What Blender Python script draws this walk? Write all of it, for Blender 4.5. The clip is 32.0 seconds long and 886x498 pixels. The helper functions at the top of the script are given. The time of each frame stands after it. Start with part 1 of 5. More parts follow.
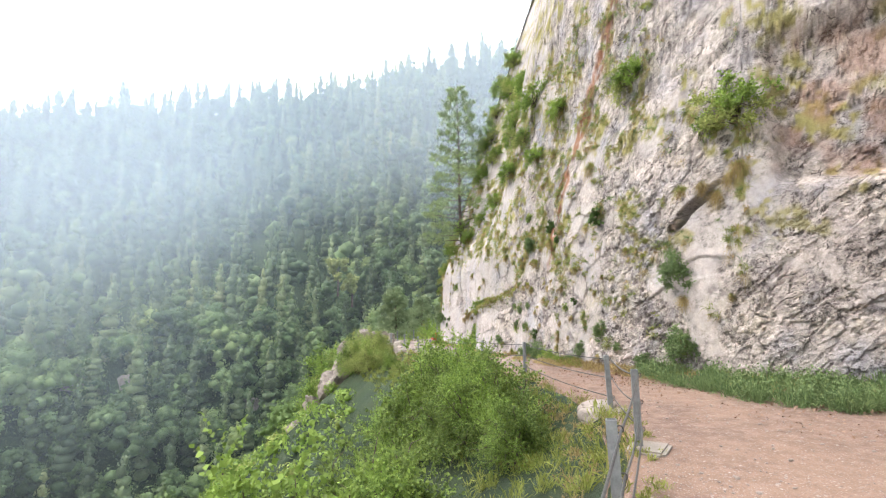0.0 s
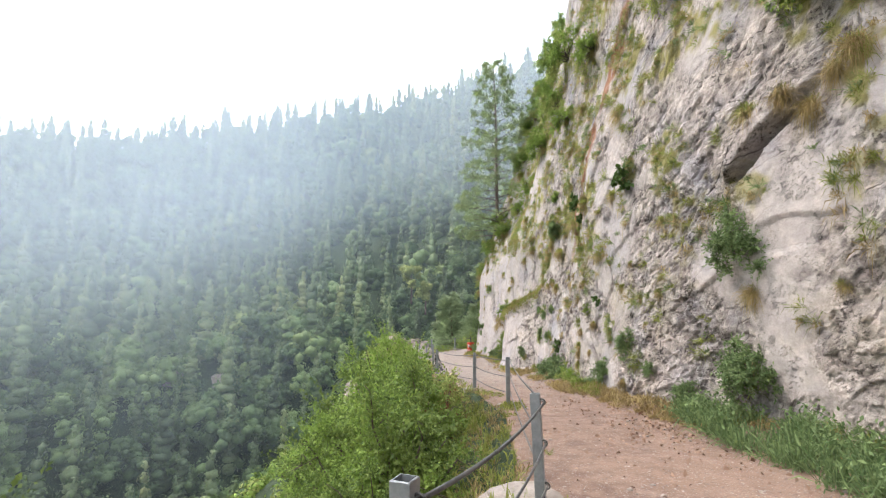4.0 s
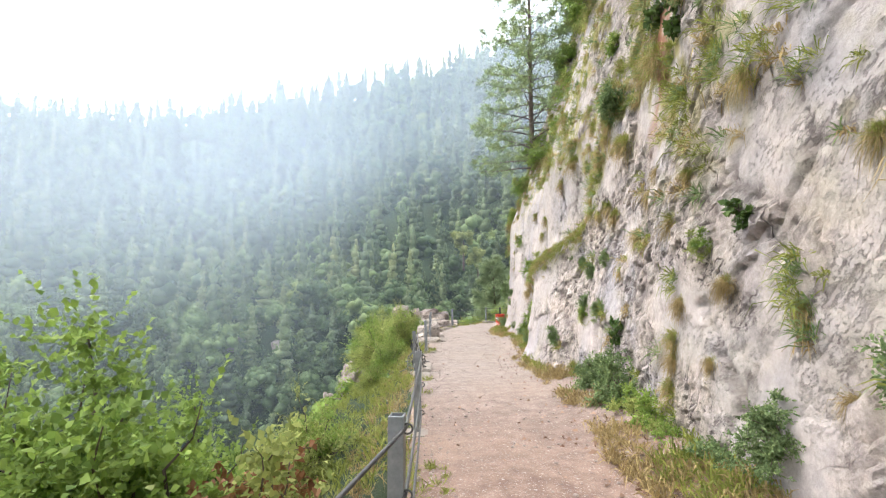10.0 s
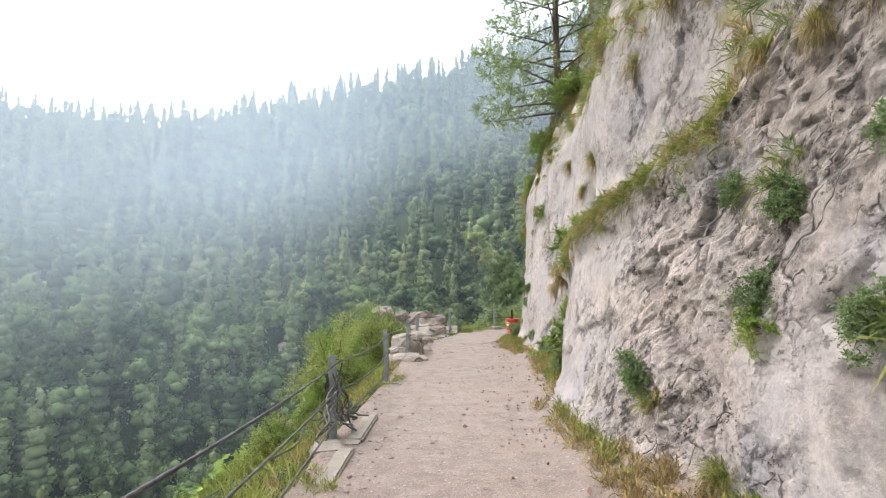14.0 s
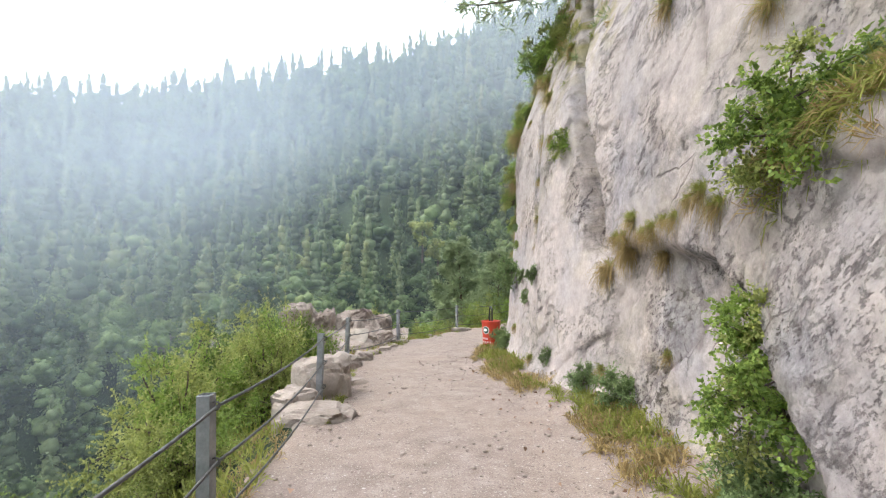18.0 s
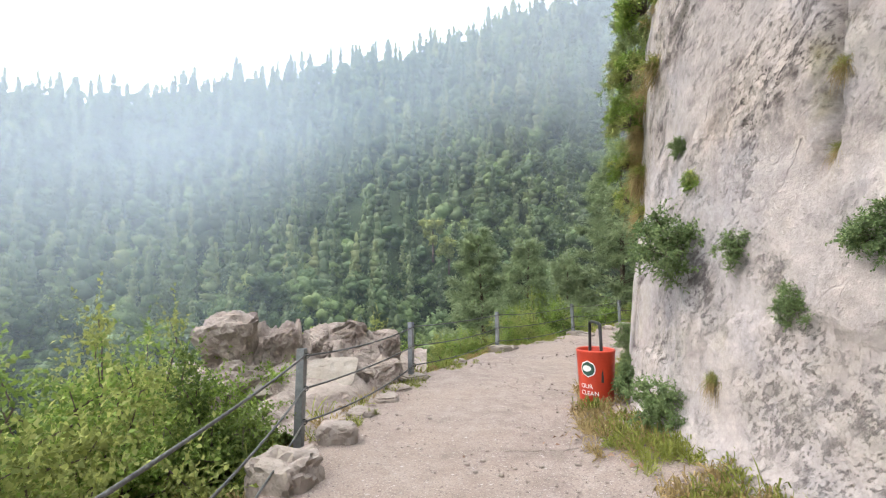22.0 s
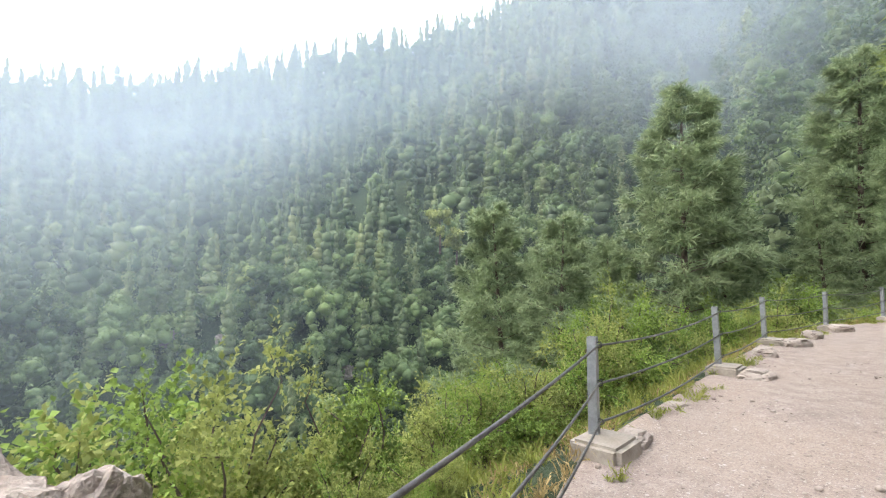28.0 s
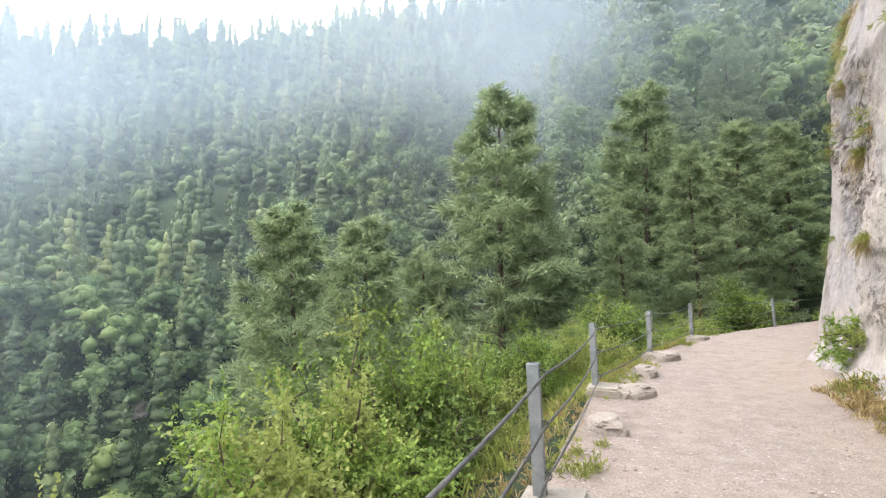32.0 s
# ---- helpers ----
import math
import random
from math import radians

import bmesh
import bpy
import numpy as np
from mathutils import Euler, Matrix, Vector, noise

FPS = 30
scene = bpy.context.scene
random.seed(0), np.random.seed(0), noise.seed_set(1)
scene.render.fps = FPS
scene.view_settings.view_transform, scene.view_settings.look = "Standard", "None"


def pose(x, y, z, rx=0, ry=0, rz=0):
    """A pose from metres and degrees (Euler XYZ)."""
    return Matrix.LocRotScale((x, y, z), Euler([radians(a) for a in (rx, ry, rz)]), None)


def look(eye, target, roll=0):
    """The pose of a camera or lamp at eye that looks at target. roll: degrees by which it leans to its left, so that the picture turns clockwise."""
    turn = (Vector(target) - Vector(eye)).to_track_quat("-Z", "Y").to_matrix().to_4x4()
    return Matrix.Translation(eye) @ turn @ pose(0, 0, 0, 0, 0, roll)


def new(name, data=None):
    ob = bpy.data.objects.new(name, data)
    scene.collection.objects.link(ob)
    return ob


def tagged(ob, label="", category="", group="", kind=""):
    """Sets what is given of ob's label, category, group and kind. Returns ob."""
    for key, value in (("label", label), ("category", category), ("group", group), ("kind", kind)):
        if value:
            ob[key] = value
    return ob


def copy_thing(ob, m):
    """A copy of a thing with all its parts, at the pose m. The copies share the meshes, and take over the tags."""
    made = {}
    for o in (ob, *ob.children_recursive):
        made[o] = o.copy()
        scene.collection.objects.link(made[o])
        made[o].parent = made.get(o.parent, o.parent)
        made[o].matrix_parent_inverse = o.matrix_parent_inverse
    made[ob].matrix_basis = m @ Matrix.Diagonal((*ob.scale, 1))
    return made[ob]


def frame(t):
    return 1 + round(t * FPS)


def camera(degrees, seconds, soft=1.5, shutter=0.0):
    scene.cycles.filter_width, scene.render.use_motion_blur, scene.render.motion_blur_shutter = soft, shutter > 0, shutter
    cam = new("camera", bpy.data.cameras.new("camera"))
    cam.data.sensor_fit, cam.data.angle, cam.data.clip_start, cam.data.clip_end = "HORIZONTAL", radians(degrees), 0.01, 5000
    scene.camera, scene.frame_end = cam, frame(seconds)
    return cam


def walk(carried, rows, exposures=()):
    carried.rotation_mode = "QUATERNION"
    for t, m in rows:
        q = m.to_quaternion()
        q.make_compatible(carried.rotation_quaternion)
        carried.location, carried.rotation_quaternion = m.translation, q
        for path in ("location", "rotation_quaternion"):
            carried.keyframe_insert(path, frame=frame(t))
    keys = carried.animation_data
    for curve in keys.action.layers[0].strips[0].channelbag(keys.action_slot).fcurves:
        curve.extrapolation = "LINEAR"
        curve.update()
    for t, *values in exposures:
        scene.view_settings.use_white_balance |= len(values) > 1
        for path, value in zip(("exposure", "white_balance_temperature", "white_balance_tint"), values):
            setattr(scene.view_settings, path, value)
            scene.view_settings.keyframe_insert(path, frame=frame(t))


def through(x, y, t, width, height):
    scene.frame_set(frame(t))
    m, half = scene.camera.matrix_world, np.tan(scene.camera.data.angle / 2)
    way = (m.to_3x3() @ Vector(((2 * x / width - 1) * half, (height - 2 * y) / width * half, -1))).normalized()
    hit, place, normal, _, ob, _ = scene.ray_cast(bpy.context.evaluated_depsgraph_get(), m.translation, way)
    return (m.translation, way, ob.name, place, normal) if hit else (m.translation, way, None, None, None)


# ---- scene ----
cam = camera(87.4, 32.0, soft=1.15)
PATH = [
    (0, (-4.467, -1.936, 2.556), (-3.954, -0.021, 2.818), -1.5),
    (0.5, (-3.921, -1.605, 2.529), (-3.436, 0.315, 2.807), -1.5),
    (1, (-3.272, -1.257, 2.448), (-2.841, 0.675, 2.731), -1.1),
    (1.5, (-2.721, -0.91, 2.41), (-2.384, 1.041, 2.698), -0.9),
    (2, (-2.275, -0.538, 2.398), (-2.041, 1.428, 2.681), -0.6),
    (2.5, (-1.818, -0.133, 2.427), (-1.641, 1.839, 2.71), -0.6),
    (3, (-1.43, 0.385, 2.405), (-1.27, 2.356, 2.702), -0.5),
    (3.5, (-0.995, 0.981, 2.339), (-0.821, 2.95, 2.648), -0.4),
    (5.5, (0.248, 3.333, 2.261), (0.413, 5.308, 2.533), -0.2),
    (6, (0.522, 4.013, 2.263), (0.666, 5.991, 2.522), -0.3),
    (6.5, (0.775, 4.575, 2.275), (0.892, 6.557, 2.511), -0.3),
    (7, (1.028, 5.179, 2.258), (1.117, 7.164, 2.478), -0.3),
    (7.5, (1.201, 5.828, 2.282), (1.27, 7.814, 2.5), -0.6),
    (8, (1.339, 6.368, 2.272), (1.419, 8.356, 2.472), -0.8),
    (8.5, (1.45, 7.022, 2.271), (1.544, 9.011, 2.456), -0.8),
    (9, (1.652, 7.699, 2.238), (1.751, 9.69, 2.395), -0.8),
    (9.5, (1.812, 8.357, 2.213), (1.829, 10.35, 2.38), -0.8),
    (10, (1.95, 8.985, 2.166), (1.878, 10.977, 2.336), -0.7),
    (10.5, (2.16, 9.691, 2.156), (2.021, 11.679, 2.317), -0.9),
    (11, (2.395, 10.376, 2.118), (2.215, 12.36, 2.287), -0.9),
    (11.5, (2.567, 11.123, 2.068), (2.368, 13.105, 2.247), -0.9),
    (12, (2.633, 11.886, 1.985), (2.406, 13.864, 2.177), -0.9),
    (12.5, (2.664, 12.639, 1.966), (2.431, 14.616, 2.158), -0.8),
    (13, (2.555, 13.38, 1.954), (2.331, 15.359, 2.136), -0.5),
    (13.5, (2.576, 14.182, 1.905), (2.386, 16.164, 2.089), -0.5),
    (14, (2.486, 14.959, 1.894), (2.359, 16.947, 2.075), -0.4),
    (14.5, (2.463, 15.755, 1.837), (2.413, 17.748, 2.003), -0.3),
    (16.5, (2.287, 18.471, 1.876), (2.357, 20.462, 2.049), -0.4),
    (17, (2.224, 19.274, 1.852), (2.306, 21.265, 2.019), -0.4),
    (17.5, (2.129, 20.037, 1.825), (2.212, 22.029, 1.985), -0.3),
    (18, (2.111, 20.828, 1.825), (2.215, 22.82, 1.969), -0.5),
    (18.5, (2.063, 21.601, 1.818), (2.182, 23.593, 1.958), -0.5),
    (19, (2.085, 22.365, 1.78), (2.231, 24.354, 1.933), -0.5),
    (19.5, (2.024, 23.14, 1.781), (2.131, 25.131, 1.936), -0.5),
    (20, (1.989, 23.81, 1.775), (2.088, 25.802, 1.918), -0.4),
    (20.5, (1.911, 24.556, 1.743), (2.001, 26.548, 1.887), -0.5),
    (21, (1.924, 25.319, 1.733), (1.999, 27.312, 1.873), -0.7),
    (21.5, (1.838, 26.019, 1.735), (1.905, 28.013, 1.876), -0.7),
    (22, (1.804, 26.671, 1.711), (1.866, 28.665, 1.856), -0.5),
    (22.5, (1.755, 27.432, 1.657), (1.828, 29.425, 1.806), -0.5),
    (23, (1.703, 28.103, 1.634), (1.764, 30.097, 1.783), -0.5),
    (23.5, (1.7, 28.817, 1.631), (1.764, 30.811, 1.777), -0.5),
    (24, (1.648, 29.53, 1.629), (1.694, 31.524, 1.775), -0.5),
    (24.5, (1.681, 30.108, 1.66), (1.723, 32.102, 1.814), -0.3),
    (25, (1.647, 30.745, 1.662), (1.677, 32.738, 1.821), -0.6),
    (25.5, (1.693, 31.355, 1.662), (1.72, 33.349, 1.805), -0.7),
    (27.5, (2.002, 33.846, 1.532), (2.046, 35.84, 1.675), -0.5),
    (28, (2.173, 34.486, 1.499), (2.201, 36.482, 1.615), -0.5),
    (28.5, (2.303, 35.1, 1.496), (2.312, 37.097, 1.614), -0.6),
    (29, (2.479, 35.64, 1.465), (2.476, 37.637, 1.582), -0.6),
    (29.5, (2.761, 36.201, 1.44), (2.754, 38.196, 1.569), -0.5),
    (30, (3.064, 36.709, 1.457), (3.058, 38.704, 1.596), -0.8),
    (30.5, (3.445, 37.241, 1.476), (3.499, 39.235, 1.618), -0.8),
    (31, (3.74, 37.72, 1.509), (3.922, 39.706, 1.657), -0.9),
    (31.5, (4.201, 38.199, 1.48), (4.602, 40.152, 1.636), -0.8),
    (32, (4.686, 38.724, 1.494), (5.394, 40.586, 1.672), -0.8),
]
walk(cam, [(t, look(eye, target, roll)) for t, eye, target, roll in PATH], [(0, 1.25), (1, 1.05), (2, 1.0), (3, 1.15), (5.5, 0.85), (6, 0.85), (7, 1.2), (9, 1.25), (11, 1.4), (12, 1.1), (13, 1.1), (14, 1.0), (16.5, 1.1), (17, 1.1), (18, 1.0), (19, 1.25), (20, 1.3), (22, 1.05), (23, 1.05), (24, 1.15), (25.5, 1.2), (28, 1.25), (30, 1.45), (31, 1.45), (32, 1.4)])

# ---------------------------------------------------------------- sky and sun
world = bpy.data.worlds.new("world")
scene.world = world
world.use_nodes = True
wn, wl = world.node_tree.nodes, world.node_tree.links
wn.clear()
sky = wn.new("ShaderNodeTexSky")
sky.sky_type, sky.sun_disc = "NISHITA", False
sky.sun_elevation, sky.sun_rotation = radians(49), radians(-80)
sky.dust_density, sky.air_density = 6.0, 1.5
cloud = wn.new("ShaderNodeBackground")
cloud.inputs["Color"].default_value, cloud.inputs["Strength"].default_value = (0.92, 0.955, 1.0, 1), 1.38
clear = wn.new("ShaderNodeBackground")
clear.inputs["Strength"].default_value = 0.10
both = wn.new("ShaderNodeAddShader")
wout = wn.new("ShaderNodeOutputWorld")
wl.new(sky.outputs[0], clear.inputs["Color"])
wl.new(clear.outputs[0], both.inputs[0])
wl.new(cloud.outputs[0], both.inputs[1])
wl.new(both.outputs[0], wout.inputs["Surface"])
sun_data = bpy.data.lights.new("sun", "SUN")
sun_data.energy, sun_data.angle, sun_data.color = 1.45, radians(32), (1.0, 0.95, 0.88)
sun = new("sun", sun_data)
sun.matrix_world = look((-70, 12, 82), (0, 0, 0))
# ---------------------------------------------------------------- noise and helpers
def _hash(i, j, k):
    n = (i * 73856093) ^ (j * 19349663) ^ (k * 83492791)
    n = (n ^ (n >> 13)) * 1274126177
    n = n ^ (n >> 16)
    return (n & 0xFFFFFF).astype(np.float64) / 0xFFFFFF


def noise3(p):
    """Smooth value noise, 0 to 1, of rows of x, y, z."""
    c = np.floor(p).astype(np.int64)
    f = p - c
    f = f * f * (3 - 2 * f)
    out = 0
    for dx in (0, 1):
        for dy in (0, 1):
            for dz in (0, 1):
                w = (f[:, 0] if dx else 1 - f[:, 0]) * (f[:, 1] if dy else 1 - f[:, 1]) * (f[:, 2] if dz else 1 - f[:, 2])
                out = out + w * _hash(c[:, 0] + dx, c[:, 1] + dy, c[:, 2] + dz)
    return out


def fbm(p, octaves=4, gain=0.5):
    out, amp, total = 0, 1.0, 0.0
    for n in range(octaves):
        out = out + amp * (noise3(p * 2.03**n + 17.3 * n) * 2 - 1)
        total += amp
        amp *= gain
    return out / total


def cells(p):
    """Distances to the nearest and the second nearest of one random point a cell, and the nearest one's random number."""
    c = np.floor(p).astype(np.int64)
    d1, d2 = np.full(len(p), 9.0), np.full(len(p), 9.0)
    who = np.zeros(len(p))
    for dx in (-1, 0, 1):
        for dy in (-1, 0, 1):
            for dz in (-1, 0, 1):
                q = c + (dx, dy, dz)
                spot = q + np.stack([_hash(q[:, 0] + s, q[:, 1] - s, q[:, 2] + 7 * s) for s in (3, 11, 29)], 1)
                d = np.sqrt(((p - spot) ** 2).sum(1))
                near = d < d1
                d2 = np.where(near, d1, np.minimum(d2, d))
                who = np.where(near, _hash(q[:, 0] + 91, q[:, 1], q[:, 2]), who)
                d1 = np.where(near, d, d1)
    return d1, d2, who


def chips(p, tilt=1.6):
    """Broken stone: a flat, tilted face a cell. Its height (about -1 to 1), the nearness of an edge (1 at it) and a random number."""
    c = np.floor(p).astype(np.int64)
    d1, d2 = np.full(len(p), 9.0), np.full(len(p), 9.0)
    high, who = np.zeros(len(p)), np.zeros(len(p))
    for dx in (-1, 0, 1):
        for dy in (-1, 0, 1):
            for dz in (-1, 0, 1):
                q = c + (dx, dy, dz)
                h = [_hash(q[:, 0] + s, q[:, 1] - s, q[:, 2] + 7 * s) for s in (3, 11, 29, 41, 53, 67)]
                off = p - q - np.stack(h[:3], 1)
                d = np.sqrt((off**2).sum(1))
                near = d < d1
                d2 = np.where(near, d1, np.minimum(d2, d))
                face = (h[3] - 0.5) + tilt * ((h[4] - 0.5) * off[:, 0] + (h[5] - 0.5) * off[:, 1])
                high, who = np.where(near, face, high), np.where(near, h[3], who)
                d1 = np.where(near, d, d1)
    return high, smooth(0.12, 0.0, d2 - d1), who


def smooth(a, b, x):
    t = np.clip((x - a) / (b - a), 0, 1)
    return t * t * (3 - 2 * t)


def mesh_of(name, verts, faces, material, even=False, attribute=None):
    """A mesh from arrays of corners and of triangles or quads."""
    me = bpy.data.meshes.new(name)
    verts, faces = np.asarray(verts, np.float32), np.asarray(faces, np.int32)
    me.vertices.add(len(verts))
    me.vertices.foreach_set("co", verts.ravel())
    me.loops.add(faces.size)
    me.loops.foreach_set("vertex_index", faces.ravel())
    me.polygons.add(len(faces))
    me.polygons.foreach_set("loop_start", np.arange(0, faces.size, faces.shape[1], dtype=np.int32))
    if even:
        me.polygons.foreach_set("use_smooth", np.ones(len(faces), bool))
    me.update(calc_edges=True)
    if attribute is not None:
        for key, values in attribute.items():
            me.attributes.new(key, "FLOAT", "POINT").data.foreach_set("value", np.asarray(values, np.float32))
    me.materials.append(material)
    return me


def part(name, data, material=None, parent=None, label=""):
    """One mesh object, from a bmesh or a mesh, under a thing or a part."""
    if isinstance(data, bmesh.types.BMesh):
        me = bpy.data.meshes.new(name)
        data.to_mesh(me)
        data.free()
        me.materials.append(material)
        data = me
    ob = new(name, data)
    if parent:
        ob.parent = parent
    return tagged(ob, label)


def empty(name, x, y, z, label, category, group="", kind=""):
    ob = new(name)
    ob.location = (x, y, z)
    ob.empty_display_size = 0.2
    return tagged(ob, label, category, group, kind)


def grid_faces(n, m):
    """Quads of a grid of n rows of m corners."""
    i = np.arange(n - 1)[:, None] * m + np.arange(m - 1)[None]
    return np.stack([i, i + 1, i + m + 1, i + m], -1).reshape(-1, 4)


def along(line, s):
    """Places and left-hand normals at the distances s along a polyline (any number of columns)."""
    line = np.asarray(line, float)
    at = np.r_[0, np.cumsum(np.hypot(*np.diff(line[:, :2], axis=0).T))]
    out = np.stack([np.interp(s, at, c) for c in line.T], 1)
    ahead = np.stack([np.interp(s + 0.4, at, c) - np.interp(s - 0.4, at, c) for c in line[:, :2].T], 1)
    ahead /= np.linalg.norm(ahead, axis=1, keepdims=True) + 1e-9
    return out, np.stack([-ahead[:, 1], ahead[:, 0]], 1)


def length(line):
    return float(np.hypot(*np.diff(np.asarray(line, float)[:, :2], axis=0).T).sum())


def off_line(line, x, y):
    """Signed distance from a polyline (left of it is positive) and the distance along it, for arrays of places."""
    line = np.asarray(line, float)
    best, side, place, run = np.full(np.shape(x), 1e9), np.zeros(np.shape(x)), np.zeros(np.shape(x)), 0.0
    for a, b in zip(line[:-1, :2], line[1:, :2]):
        d = b - a
        size = np.hypot(*d)
        t = np.clip(((x - a[0]) * d[0] + (y - a[1]) * d[1]) / size**2, 0, 1)
        gap = np.hypot(x - a[0] - t * d[0], y - a[1] - t * d[1])
        cross = d[0] * (y - a[1]) - d[1] * (x - a[0])
        near = gap < best - 1e-9
        best, side, place = np.where(near, gap, best), np.where(near, np.sign(cross), side), np.where(near, run + t * size, place)
        run += size
    return best * side, place


# ---------------------------------------------------------------- plan
# line of the railing posts: x, y, height of the ground
RAIL = [(-12.0, -11.5, 0.9), (-7.6, -5.5, 0.85), (-4.75, -1.7, 0.8), (-2.36, 1.2, 0.72), (-0.59, 3.31, 0.75), (0.53, 5.53, 0.68), (1.6, 11.44, 0.52),
        (1.40, 14.75, 0.40), (0.81, 20.55, 0.13), (0.85, 23.75, 0.17), (0.72, 27.46, 0.13), (0.48, 31.52, 0.05), (1.49, 34.82, 0.03),
        (3.54, 38.61, -0.05), (6.4, 41.48, 0.0), (9.02, 44.18, 0.0), (12.2, 46.4, 0.0), (15.62, 48.36, 0.05), (21.27, 49.9, 0.05), (27.0, 51.2, 0.1), (40, 55, 0.3)]
# foot of the cliff
FOOT = [(-2.0, -10.0), (3.5, -5.0), (7.0, -0.5), (6.6, 3.6), (4.65, 6.2), (4.22, 9.8), (4.15, 11.0), (4.0, 13.6), (4.12, 15.0), (4.2, 19.0), (4.0, 22.0), (4.35, 24.0),
        (4.5, 26.3), (4.0, 29.0), (3.95, 31.0), (4.15, 32.2), (4.5, 33.1), (4.9, 34.0), (5.65, 35.2), (7.2, 37.0), (9.2, 39.3), (11.2, 41.6), (13.9, 44.2), (18.5, 46.2), (26.0, 47.4), (40, 50)]


def path_z(x, y):
    """Height of the path, from the railing's line."""
    d, s = off_line(RAIL, x, y)
    line = np.asarray(RAIL)
    at = np.r_[0, np.cumsum(np.hypot(*np.diff(line[:, :2], axis=0).T))]
    return np.interp(s, at, line[:, 2]), d, s


AZ = [-180, -110, -75, -45, -35, -20, -11, 0, 19, 34, 45, 70, 110, 180]
RIDGE_FAR = [500, 400, 300, 285, 310, 360, 395, 430, 460, 500, 520, 540, 560, 500]
RIDGE_UP = [22, 30, 34, 34, 33.5, 32, 30, 28.3, 23.2, 18.8, 16.8, 14, 11, 22]
SLOPE_FROM = [200, 90, 45, 42, 62, 120, 165, 205, 225, 240, 250, 260, 270, 200]
HUB = (2.0, 32.0)


def far_z(x, y):
    """The wooded mountain across the valley."""
    r = np.hypot(x - HUB[0], y - HUB[1])
    az = np.degrees(np.arctan2(-(x - HUB[0]), y - HUB[1]))
    top, up, low = (np.interp(az, AZ, v) for v in (RIDGE_FAR, RIDGE_UP, SLOPE_FROM))
    h = top * np.tan(np.radians(up)) - 8
    k = h / (top - low)
    z = np.where(r < top, h - (top - r) * k, h - (r - top) * 0.5)
    p = np.stack([x, y, 0 * x], -1).reshape(-1, 3)
    rough = fbm(p / 70.0, 3).reshape(np.shape(x)) * 16 + fbm(p / 18.0 + 40, 2).reshape(np.shape(x)) * 3.0
    return z + rough * smooth(40, 160, r) * (1 - 0.6 * smooth(0.8, 1, r / top))


def ground_z(x, y):
    zp, d, s = path_z(x, y)
    p = np.stack([x, y, 0 * x], -1).reshape(-1, 3)
    n = fbm(p / 1.3, 4).reshape(np.shape(x))
    drop = np.where(d > 0.25, 0.10 + 0.55 * (d - 0.25) + 0.35 * np.clip(d - 2.2, 0, 1e4), 0.0)
    drop = drop + 0.9 * np.clip(d - 3.3, 0, 1e4) * smooth(27, 19, y)
    near = zp - drop + n * 0.25 * smooth(0.2, 1.5, d) - 0.02
    foot, _ = off_line(FOOT, x, y)
    near = near + 30 * smooth(0.8, 30, -foot)
    near = np.maximum(near, -90 + n)
    far = far_z(x, y)
    return np.where(foot < -0.3, near, np.maximum(near, far))


# ---------------------------------------------------------------- materials
def material(name):
    m = bpy.data.materials.new(name)
    m.use_nodes = True
    nodes, links = m.node_tree.nodes, m.node_tree.links
    return m, nodes, links, nodes["Principled BSDF"]


def add(nodes, kind, **values):
    n = nodes.new(kind)
    for key, value in values.items():
        n.inputs[key].default_value = value
    return n


def tone(nodes, links, source, *stops):
    """A colour ramp fed by source; stops of place and colour."""
    n = nodes.new("ShaderNodeValToRGB")
    e = n.color_ramp.elements
    while len(e) < len(stops):
        e.new(0.5)
    for k, (at, colour) in zip(e, stops):
        k.position, k.color = at, (*colour, 1) if len(colour) == 3 else colour
    links.new(source, n.inputs[0])
    return n.outputs[0]


def grain(nodes, links, where, scale, detail=5.0, rough=0.6, stretch=None):
    n = add(nodes, "ShaderNodeTexNoise", Scale=scale, Detail=detail, Roughness=rough)
    if stretch:
        mp = nodes.new("ShaderNodeMapping")
        mp.vector_type = "TEXTURE"
        mp.inputs["Scale"].default_value = [1 / v for v in stretch[:3]]
        mp.inputs["Rotation"].default_value = [radians(a) for a in stretch[3:]] if len(stretch) > 3 else (0, 0, 0)
        links.new(where, mp.inputs[0])
        where = mp.outputs[0]
    links.new(where, n.inputs["Vector"])
    return n.outputs[0]


def grain_colour(nodes, links, where, scale):
    n = add(nodes, "ShaderNodeTexNoise", Scale=scale, Detail=3.0)
    links.new(where, n.inputs["Vector"])
    return n.outputs["Color"]


def blend(nodes, links, amount, a, b, mode="MIX"):
    n = nodes.new("ShaderNodeMix")
    n.data_type, n.blend_type = "RGBA", mode
    for socket, value in ((n.inputs[0], amount), (n.inputs[6], a), (n.inputs[7], b)):
        if isinstance(value, (int, float)):
            socket.default_value = value
        elif isinstance(value, tuple):
            socket.default_value = (*value, 1)
        else:
            links.new(value, socket)
    return n.outputs[2]


def relief(nodes, links, shader, height, strength, distance):
    b = add(nodes, "ShaderNodeBump", Strength=strength, Distance=distance)
    links.new(height, b.inputs["Height"])
    links.new(b.outputs[0], shader.inputs["Normal"])


def place_of(nodes):
    return nodes.new("ShaderNodeNewGeometry").outputs["Position"]


